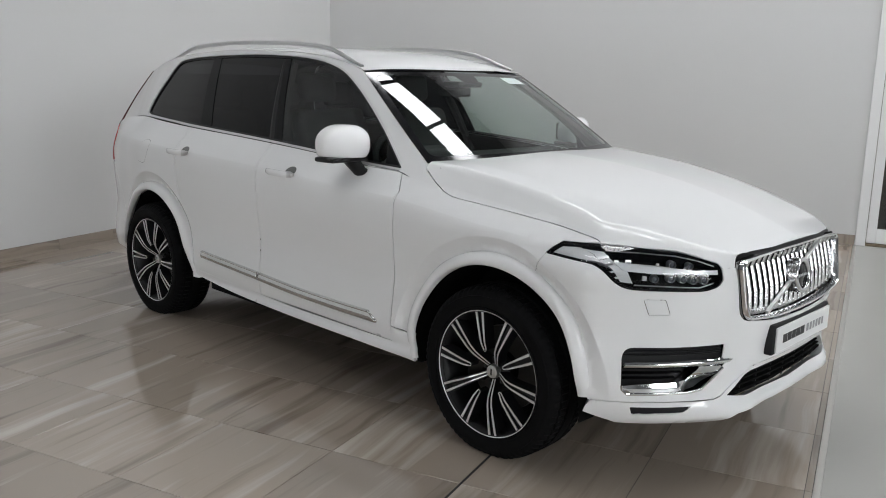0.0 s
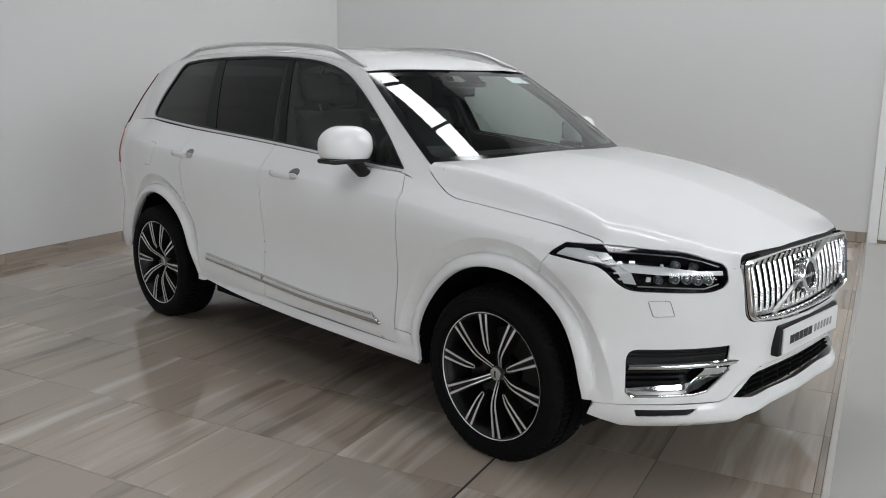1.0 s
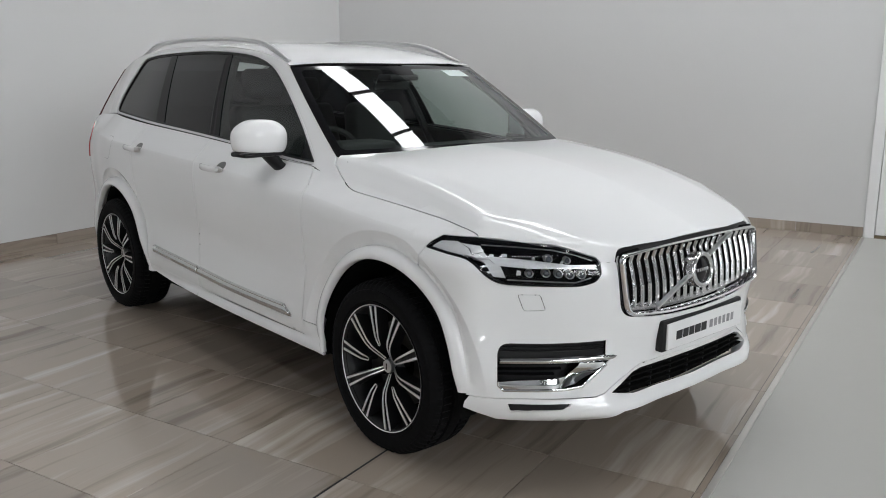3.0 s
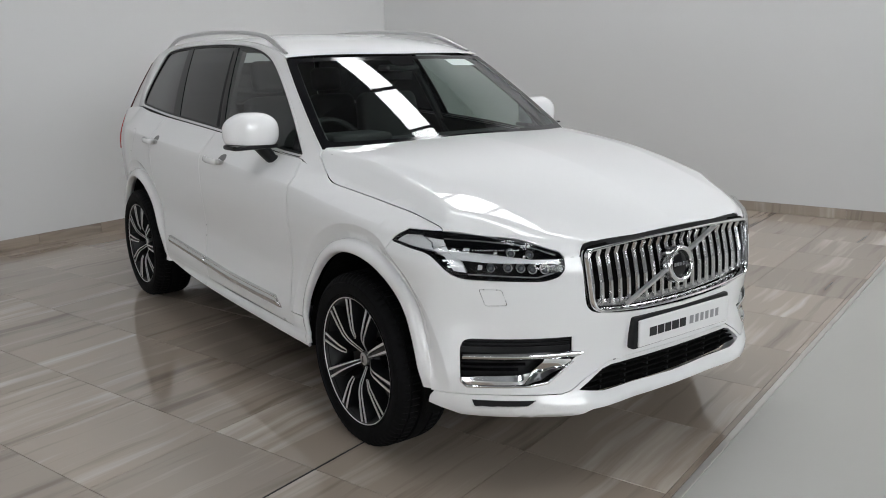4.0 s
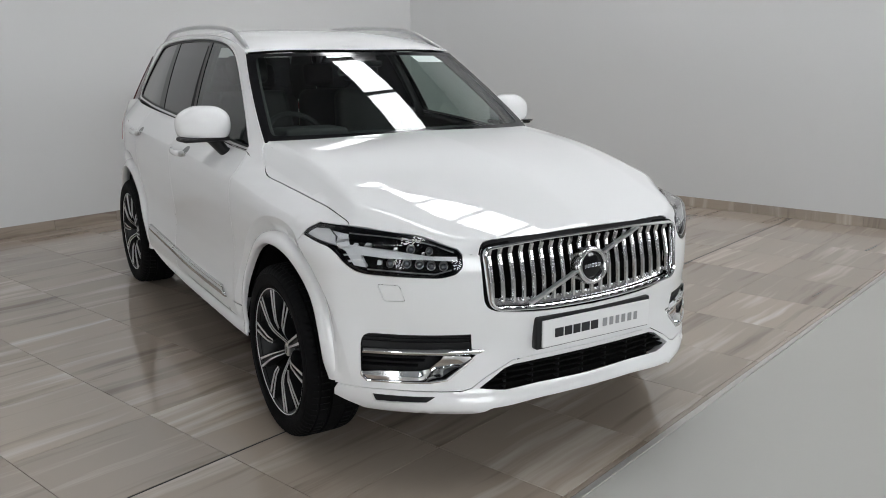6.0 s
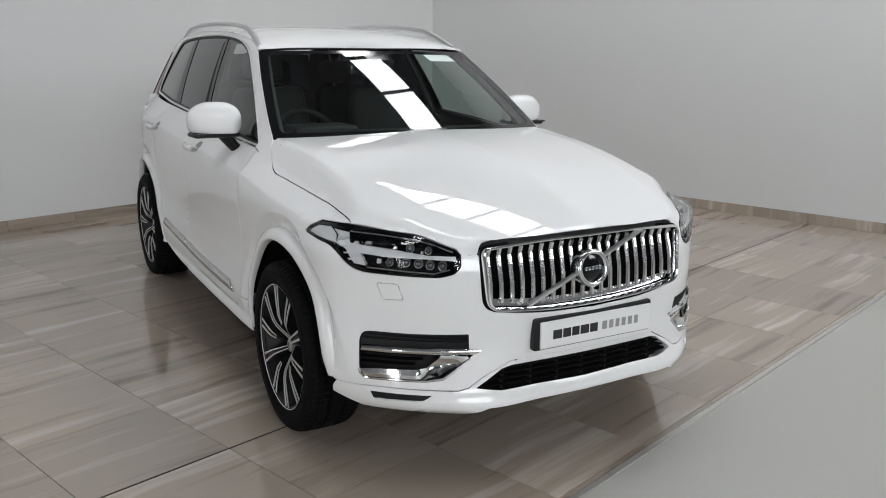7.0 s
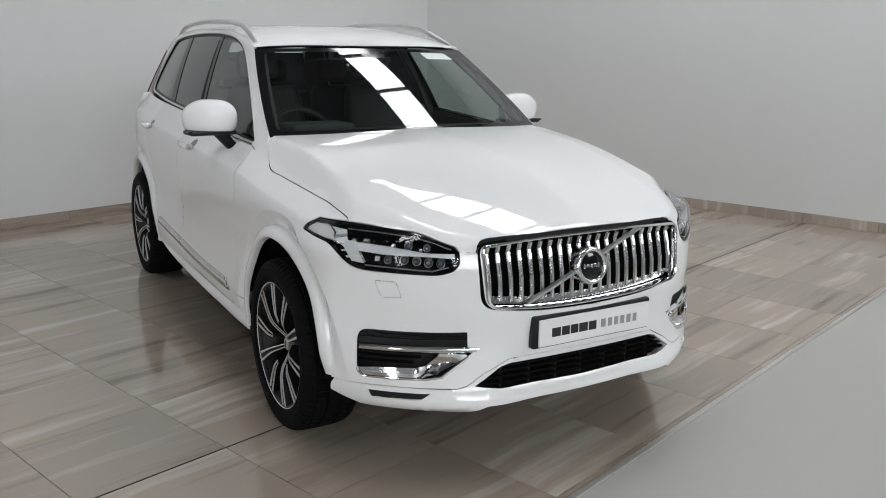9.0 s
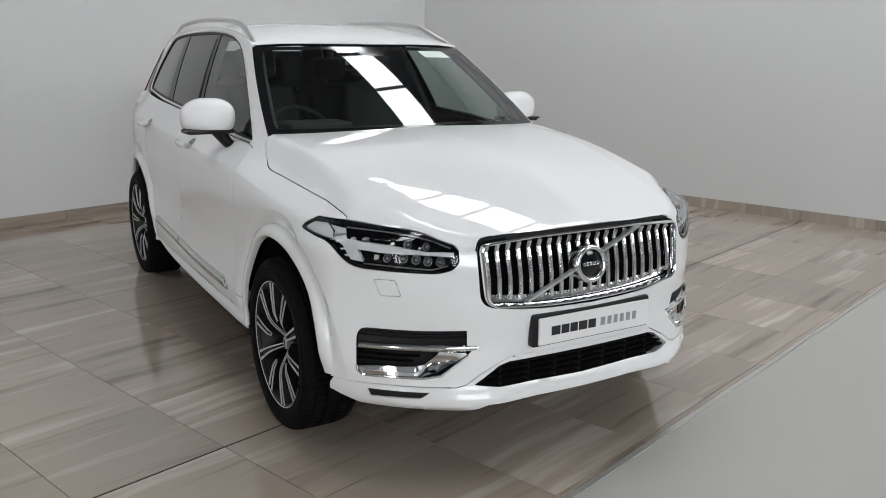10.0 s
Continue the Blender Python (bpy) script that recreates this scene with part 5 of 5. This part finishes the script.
def build_top():
    outline = dense([(-1, 0.002), (1, 0.002), (1, 1), (-1, 1)], 0.03)
    rf = panel("roof", roof, outline, PAINT, car, "white painted roof", step=0.045, thick=0.0, hub=(-2, 0, 0))
    # windscreen: clear middle with a black printed border
    full = dense([(-0.995, 0.0), (0.995, 0.0), (0.995, 0.992), (-0.995, 0.992)], 0.03)
    clear = rounded([(-0.945, 0.06), (0.945, 0.06), (0.925, 0.945), (0.12, 0.945), (0.10, 0.86), (-0.10, 0.86), (-0.12, 0.945), (-0.925, 0.945)], [0.05, 0.05, 0.05, 0.02, 0.03, 0.03, 0.02, 0.05], 4)
    glass = panel("windscreen", screen, clear, WINDSCREEN, car, "clear curved windscreen with a black border", step=0.05, thick=0, hub=(-2, 0, 0.5))
    panel("screen_border", screen, full, GLOSS, glass, "gloss black printed border", holes=[clear], step=0.04, thick=0, hub=(-2, 0, 0.5))
    lab = panel("screen_label", lambda u, v: shifted(screen, -0.0012)(u, v), [(0.50, 0.845), (0.78, 0.845), (0.74, 0.935), (0.48, 0.935)], LABEL, glass, "pale paper label at the top of the screen", step=0.05, thick=0, hub=(-2, 0, 0.5))
    # scuttle under the glass and the black corner covers
    path = [screen(u, -0.015) + np.array([0.02, 0, -0.02]) for u in np.linspace(-0.97, 0.97, 24)]
    sweep("scuttle", path, [(-0.05, -0.02), (-0.05, 0.012), (0.05, 0.012), (0.05, -0.02)], BLACK, car, "black scuttle panel")
    for sd in (1, -1):
        xs = np.linspace(0, 1, 22)
        rail = []
        for t in xs:
            x = -1.205 - 2.06 * t
            rise = 0.037 * (smoothstep(0, 0.17, t) * (1 - smoothstep(0.86, 1.0, t)))
            ze = float(ROOF_EDGE(x))
            y = abs(float(cabin(1)(x, ze)[1])) - 0.022
            rail.append((x, sd * y, ze + 0.008 + float(rise)))
        sizes = [0.55 + 0.45 * min(1, t / 0.08, (1 - t) / 0.08) for t in xs]
        sweep("roof_rail", rail, oval(0.017, 0.0135, 10), SATIN, car, "satin aluminium roof rail", sizes=sizes)
        # roof ditch moulding
        seam = [(x, sd * (abs(float(cabin(1)(x, float(ROOF_EDGE(x)))[1])) - 0.001), float(ROOF_EDGE(x)) + 0.0005) for x in np.linspace(-1.17, -3.42, 30)]
        sweep("roof_seam", seam, oval(0.004, 0.003, 6), PAINT, car)
    # aerial fin
    bm = rbox_bm((0.14, 0.05, 0.05), 0.018, 3)
    for v in bm.verts:
        k = (v.co.z + 0.025) / 0.05
        v.co.y *= 1 - 0.65 * k
        v.co.x = v.co.x * (1 - 0.45 * k) - 0.03 * k
    bm_part("aerial", bm, PAINT, car, "white shark-fin aerial", smooth=True).matrix_basis = pose(-3.15, 0, 1.735)
    # tail: bumper, tailgate and rear glass
    S0 = float(s_x(-3.61))
    rear_b = [(s_x(-3.475), 0.50), (s_x(-3.602), 0.70), (s_x(-3.738), 0.928), (S_END - 0.001, 0.928), (S_END - 0.001, 0.33), (s_x(-3.47), 0.33), (s_x(-3.45), 0.42)]
    for sd in (1, -1):
        panel("rear_bumper", body, [(sd * a, b) for a, b in rear_b], PAINT, car, "white rear bumper", step=0.06)
        gate = [(s_x(-3.862), 0.935), (s_x(-3.87), 1.10), (s_x(-3.85), 1.17), (s_x(-3.82), 1.205), (S_END - 0.001, 1.205), (S_END - 0.001, 0.935)]
        panel("tailgate", body, [(sd * a, b) for a, b in gate], PAINT, car, "white tailgate", step=0.06)
    glass2 = lambda u, v: np.stack([-3.55 - 0.27 * (1 - np.asarray(v, float)) - 0.10 * (1 - np.asarray(u, float) ** 2), np.asarray(u, float) * (0.54 + 0.13 * (1 - np.asarray(v, float))), 1.21 + 0.355 * np.asarray(v, float)], -1)
    panel("rear_screen", glass2, dense([(-1, 0), (1, 0), (1, 1), (-1, 1)], 0.1), PRIVACY, car, "dark rear screen", step=0.1, thick=0, hub=(-2, 0, 1))
    # underside
    v = [(0.72, -0.50, 0.27), (0.72, 0.50, 0.27), (0.45, 0.55, 0.23), (-3.4, 0.55, 0.25), (-3.85, 0.55, 0.36), (-3.85, -0.55, 0.36), (-3.4, -0.55, 0.25), (0.45, -0.55, 0.23)]
    under = part("underbody", [(x, y, z) for x, y, z in v] + [(x, y, z + 0.10) for x, y, z in v], [tuple(range(8)), tuple(range(15, 7, -1))] + [(i, (i + 1) % 8, 8 + (i + 1) % 8, 8 + i) for i in range(8)], DARK, car, "black underbody")
    for sd in (1, -1):
        box("floor_pan", (-2.40, sd * 0.55 if sd > 0 else -0.82, 0.245), (-0.50, 0.82 if sd > 0 else -0.55, 0.35), DARK, under, bevel=0)
    box("bay_wall", (-0.48, -0.72, 0.30), (-0.46, 0.72, 1.10), DARK, under, bevel=0)
    box("bay_tray", (-0.46, -0.55, 0.86), (0.55, 0.55, 0.88), DARK, under, bevel=0)
    for x in (0.02, -2.97):
        sweep("axle_beam", [(x, y, 0.33) for y in np.linspace(-0.74, 0.74, 5)], oval(0.04, 0.04, 8), DARK, under)
    return rf


TYRE_Z = 0.3535


def build_wheel(x, side, phase, out=0.828):
    """A wheel with its outer face towards +y in its own frame."""
    RR = 0.275
    wheel = lathe("wheel", [(0.262, 0.104), (0.2695, 0.1145), (RR, 0.117), (RR + 0.001, 0.108), (0.262, 0.096), (0.250, 0.07), (0.246, -0.02), (0.235, -0.08), (0.262, -0.11)], RIM, car, 72, "black and machined silver ten-spoke alloy wheel")
    lip = lathe("rim_edge", [(0.2702, 0.1155), (0.2725, 0.1172), (0.2742, 0.1176)], MACHINED, wheel, 72, "thin bright rim edge")
    # tyre, pressed flat where it stands
    prof = [(0.264, 0.100), (0.276, 0.114), (0.286, 0.1205), (0.302, 0.1245), (0.320, 0.126), (0.336, 0.1245), (0.350, 0.119), (0.3615, 0.110), (0.3685, 0.099), (0.3722, 0.088), (0.364, 0.086), (0.364, 0.078), (0.3742, 0.076), (0.3755, 0.040), (0.367, 0.038), (0.367, 0.028), (0.3760, 0.026)]
    prof += [(r, -y) for r, y in reversed(prof)]
    seg = 216
    v, f, m = [], [], len(prof)
    for i in range(seg):
        a = 2 * math.pi * i / seg
        for j, (r, y) in enumerate(prof):
            cut = 0.0
            if i % 3 == 0 and 0.110 > abs(y) > 0.029 and r > 0.368:
                cut = 0.008
            elif i % 3 == 0 and 0.130 > abs(y) >= 0.100 and r > 0.34:
                cut = 0.005
            tilt = 0.10 * (1 if y > 0 else -1) * max(0.0, (0.14 - abs(y)))
            tx, tz = (r - cut) * math.cos(a + tilt), (r - cut) * math.sin(a + tilt)
            press = max(0.0, -TYRE_Z - tz)
            bulge = 0.004 * float(smoothstep(-0.20, -0.34, tz)) * (1 if y > 0 else -1) * float(smoothstep(0.09, 0.125, abs(y)))
            v.append((tx, y + bulge + 0.25 * press * (1 if y > 0 else -1), max(tz, -TYRE_Z + 0.02 * max(0.0, abs(y) - 0.11))))
        f += [(i * m + j, ((i + 1) % seg) * m + j, ((i + 1) % seg) * m + j + 1, i * m + j + 1) for j in range(m - 1)]
    bm = bmesh.new()
    vs = [bm.verts.new(q) for q in v]
    for q in f:
        bm.faces.new([vs[k] for k in q])
    bmesh.ops.recalc_face_normals(bm, faces=bm.faces)
    bm_part("tyre", bm, RUBBER, wheel, "black road tyre with worn-in tread", smooth=True)
    for r, o in ((0.289, 0.1215), (0.338, 0.1240)):
        lathe("tyre_rib", [(r - 0.003, o - 0.004), (r, o + 0.0022), (r + 0.003, o - 0.004)], RUBBER, wheel, 72)
    lathe("brake_disc", [(0.08, -0.005), (0.185, -0.005), (0.185, -0.03), (0.08, -0.03)], DISC, wheel, 48, "grey brake disc")
    lathe("wheel_back", [(0.0, -0.045), (0.246, -0.05)], DARK, wheel, 36)
    box("brake_caliper", (0.10, -0.06, -0.09), (0.20, 0.02, 0.09), DISC, wheel, "grey brake caliper", 0.02, 2)

    def face_y(r):
        return float(np.interp(r, [0.034, 0.062, 0.10, 0.135, 0.20, 0.27], [0.066, 0.082, 0.104, 0.1135, 0.1150, 0.1135]))

    def spoke(ang, long):
        """A dark spoke with two bright machined lands and a groove between; short ones close in a loop."""
        bend = 0.0
        stations = [(0.034, bend * 1.0, 0.0075), (0.10, bend * 0.62, 0.0105), (0.135, bend * 0.10, 0.0125), (0.20, 0.0, 0.0165), (0.266, 0.0, 0.0205)] if long else [(0.100, -bend * 0.95, 0.0075), (0.118, -bend * 0.55, 0.0105), (0.140, -bend * 0.10, 0.0125), (0.20, 0.0, 0.0165), (0.266, 0.0, 0.0205)]
        rs = np.linspace(stations[0][0], 0.266, 14)
        da = pchip([q[0] for q in stations], [q[1] for q in stations])
        hw = pchip([q[0] for q in stations], [q[2] for q in stations])
        cen = [np.array([r * math.cos(ang + float(da(r))), r * math.sin(ang + float(da(r)))]) for r in rs]
        lat = []
        for i in range(len(cen)):
            t = cen[min(i + 1, len(cen) - 1)] - cen[max(i - 1, 0)]
            t /= np.linalg.norm(t)
            lat.append(np.array([-t[1], t[0]]))
        v, f = [], []
        offs = [(-1.45, -0.055), (-1.12, -0.003), (-0.58, -0.004), (-0.46, -0.013), (0.46, -0.013), (0.58, -0.004), (1.12, -0.003), (1.45, -0.055)]
        for c, n, r in zip(cen, lat, rs):
            h = float(hw(r))
            for o, d in offs:
                q = c + n * h * o
                v.append((q[0], face_y(r) + d, q[1]))
        k = len(offs)
        for i in range(len(rs) - 1):
            f += [(i * k + j, i * k + j + 1, (i + 1) * k + j + 1, (i + 1) * k + j) for j in range(k - 1)]
        f.append(tuple(range(k)))
        bm = bmesh.new()
        vs = [bm.verts.new(q) for q in v]
        for q in f:
            bm.faces.new([vs[j] for j in q])
        bmesh.ops.recalc_face_normals(bm, faces=bm.faces)
        bm_part("spoke", bm, RIM, wheel, "black spoke")
        # machined lands
        for sg in (-1, 1):
            v, f = [], []
            for c, n, r in zip(cen, lat, rs):
                h = float(hw(r))
                a, b = c + n * h * 0.58 * sg, c + n * h * 1.10 * sg
                y = face_y(r)
                v += [(a[0], y - 0.006, a[1]), (a[0], y, a[1]), (b[0], y, b[1]), (b[0], y - 0.006, b[1])]
            for i in range(len(rs) - 1):
                f += [(i * 4 + j, i * 4 + j + 1, (i + 1) * 4 + j + 1, (i + 1) * 4 + j) for j in range(3)]
            part("spoke_land", v, f if sg > 0 else [q[::-1] for q in f], MACHINED, wheel, "bright machined spoke edge")
        if not long:
            r, c, n = rs[0], cen[0], lat[0]
            h = float(hw(r))
            t = np.array([n[1], -n[0]])
            v, f = [], []
            for a in np.linspace(-90, 90, 9):
                for k2 in (0.58, 1.10):
                    q = c + n * h * k2 * math.sin(radians(a)) - t * h * k2 * math.cos(radians(a)) * 0.8
                    v.append((q[0], face_y(r), q[1]))
            f = [(i * 2, i * 2 + 1, i * 2 + 3, i * 2 + 2) for i in range(8)]
            part("spoke_land", v, f, MACHINED, wheel, "bright machined spoke edge")

    for k in range(5):
        spoke(math.radians(phase + 72 * k), True)
        spoke(math.radians(phase + 36 + 72 * k), False)
    lathe("hub", [(0.0, 0.052), (0.036, 0.052), (0.044, 0.044), (0.060, 0.03), (0.060, 0.0)], RIM, wheel, 36, "black hub")
    lathe("hub_cap", [(0.0, 0.080), (0.020, 0.079), (0.028, 0.076), (0.031, 0.050)], SATIN, wheel, 28, "silver hub cap")
    box("hub_mark", (-0.004, 0.0790, -0.014), (0.004, 0.0805, 0.014), INK, wheel, bevel=0)
    for k in range(5):
        a = math.radians(phase + 36 + 72 * k)
        lathe("wheel_bolt", [(0.0, 0.058), (0.009, 0.058), (0.011, 0.050), (0.011, 0.03)], RIM, wheel, 10, centre=(0.056 * math.cos(a), 0, 0.056 * math.sin(a)))
    turn = pose(0, 0, 0, 0, 0, 180 if side < 0 else 0)
    wheel.matrix_basis = pose(x, side * out, TYRE_Z) @ turn
    return wheel


def build_cabin():
    """What can be made out through the glass."""
    bm = rbox_bm((0.42, 1.40, 0.20), 0.07, 4)
    for v in bm.verts:
        if v.co.z > 0 and v.co.x > 0:
            v.co.z -= 0.04
    dash = bm_part("dashboard", bm, TRIMFABRIC, car, "dark dashboard", smooth=True)
    dash.matrix_basis = pose(-0.78, 0, 1.08)
    box("dash_shelf", (0.10, -0.68, -0.02), (0.36, 0.68, 0.075), TRIMFABRIC, dash, bevel=0.02, seg=2)
    box("binnacle", (-0.26, -0.56, 0.06), (-0.02, -0.20, 0.135), TRIMFABRIC, dash, "dark instrument binnacle", 0.03, 3)
    box("tablet_screen", (-0.225, -0.10, -0.12), (-0.205, 0.10, 0.07), GLOSS, dash, "dark upright screen", 0.006)
    box("floor_pan", (-3.4, -0.86, 0.36), (-0.50, 0.86, 0.40), DARK, car, "dark cabin floor", 0)
    # steering wheel on the car's right
    ring = [(0.185 * math.cos(a), 0.0, 0.185 * math.sin(a)) for a in np.linspace(0, 2 * math.pi, 40, endpoint=False)]
    sw = sweep("steering_wheel", ring, oval(0.016, 0.016, 8), TRIMFABRIC, car, "black steering wheel with three spokes", up=(0, 1, 0), closed=True)
    box("wheel_boss", (-0.07, -0.03, -0.06), (0.07, 0.03, 0.06), TRIMFABRIC, sw, bevel=0.02, seg=2)
    for a in (0, 180, 270):
        o = box("wheel_spoke", (0.05, -0.008, -0.02), (0.18, 0.008, 0.02), SATIN, sw, "silver wheel spoke", 0.004)
        o.matrix_basis = pose(0, 0, 0, 0, -a, 0)
    sw.matrix_basis = pose(-1.12, -0.38, 1.10, 0, 0, 90) @ pose(0, 0, 0, -25)

    def seat(x, y, w, high):
        base = bm_part("seat", rbox_bm((0.52, w, 0.16), 0.055, 4), TRIMFABRIC, car, "charcoal leather seat", smooth=True)
        base.matrix_basis = pose(x, y, 0.72)
        bm = rbox_bm((0.14, w, high), 0.055, 4)
        for v in bm.verts:
            v.co.y *= 1 - 0.22 * float(smoothstep(0.0, high / 2, v.co.z))
        back = bm_part("backrest", bm, TRIMFABRIC, base, smooth=True)
        back.matrix_basis = pose(-0.30, 0, 0.06 + high / 2, 0, -14)
        return base

    def headrest(base, w, z, dx=-0.43):
        h = bm_part("headrest", rbox_bm((0.09, w, 0.17), 0.04, 4), TRIMFABRIC, base, "charcoal headrest", smooth=True)
        h.matrix_basis = pose(dx, 0, z, 0, -10)

    for y in (-0.38, 0.38):
        headrest(seat(-1.45, y, 0.52, 0.60), 0.25, 0.78)
    for y in (-0.46, 0.0, 0.46):
        headrest(seat(-2.35, y, 0.44, 0.56), 0.23, 0.72, -0.42)
    # headliner and pillars inside
    lin = lambda u, v: roof(u, v) - np.stack([0 * u, 0 * u, 0.035 + 0 * u], -1)
    panel("headliner", lin, dense([(-0.97, 0.03), (0.97, 0.03), (0.97, 0.97), (-0.97, 0.97)], 0.06), LINER, car, "grey fabric headliner", step=0.09, thick=0, hub=(-2, 0, 3))
    for sd in (1, -1):
        cb = shifted(cabin(sd), 0.035)
        path = [screen(sd * 0.985, v) + np.array([-0.03, -sd * 0.03, -0.02]) for v in np.linspace(0.0, 1.0, 12)]
        sweep("pillar_trim", path, oval(0.035, 0.02, 8), LINER, car, "grey inner pillar trim")
        path = [cb(-1.71 - 0.16 * t, 1.10 + 0.55 * t) for t in np.linspace(0, 1, 8)]
        sweep("pillar_trim", path, oval(0.05, 0.025, 8), TRIMFABRIC, car, "dark inner pillar trim")
        panel("door_card", lambda x, z, sd=sd: side_skin(sd)(x, z) - np.array([0, sd * 0.075, 0]), [(-0.62, 0.5), (-2.6, 0.5)] + [(x, float(BELT(x)) - 0.012) for x in np.linspace(-2.6, -0.68, 14)], TRIMFABRIC, car, "dark door lining", step=0.15, thick=0, hub=(-1.5, sd * 4, 0.7))
    box("tailgate_lining", (-3.80, -0.68, 0.96), (-3.74, 0.68, 1.235), TRIMFABRIC, car, "dark tailgate lining", 0.01)
    box("load_cover", (-3.55, -0.66, 0.98), (-2.72, 0.66, 1.0), TRIMFABRIC, car, "dark load cover", 0)
    # inner mirror and sensor box behind the screen
    p = screen(0.0, 0.90)
    mir = box("inner_mirror", (p[0] - 0.115, -0.12, p[2] - 0.10), (p[0] - 0.085, 0.12, p[2] - 0.035), GLOSS, car, "black inner mirror", 0.01, 2)
    box("sensor_box", (p[0] - 0.10, -0.10, p[2] - 0.045), (p[0] + 0.02, 0.10, p[2] - 0.012), BLACK, mir, "black sensor housing behind the screen", 0.012, 2)


LABEL = roughen(mat("pale_label", (0.62, 0.70, 0.68), 0.5), 40, 0.05, 0.5)
BUMPER = build_front()
build_grille()
for _sd in (-1, 1):
    build_lamp(_sd)
build_hood()
for _sd in (-1, 1):
    build_side(_sd)
build_top()
build_wheel(0.012, -1, -100)
build_wheel(0.012, 1, 90)
build_wheel(-2.953, -1, 180, 0.818)
build_wheel(-2.953, 1, 0, 0.818)
build_cabin()

# ---- floor and skirting pieces ----
rough_tiles(FLOOR, WALL_N, WALL_W)
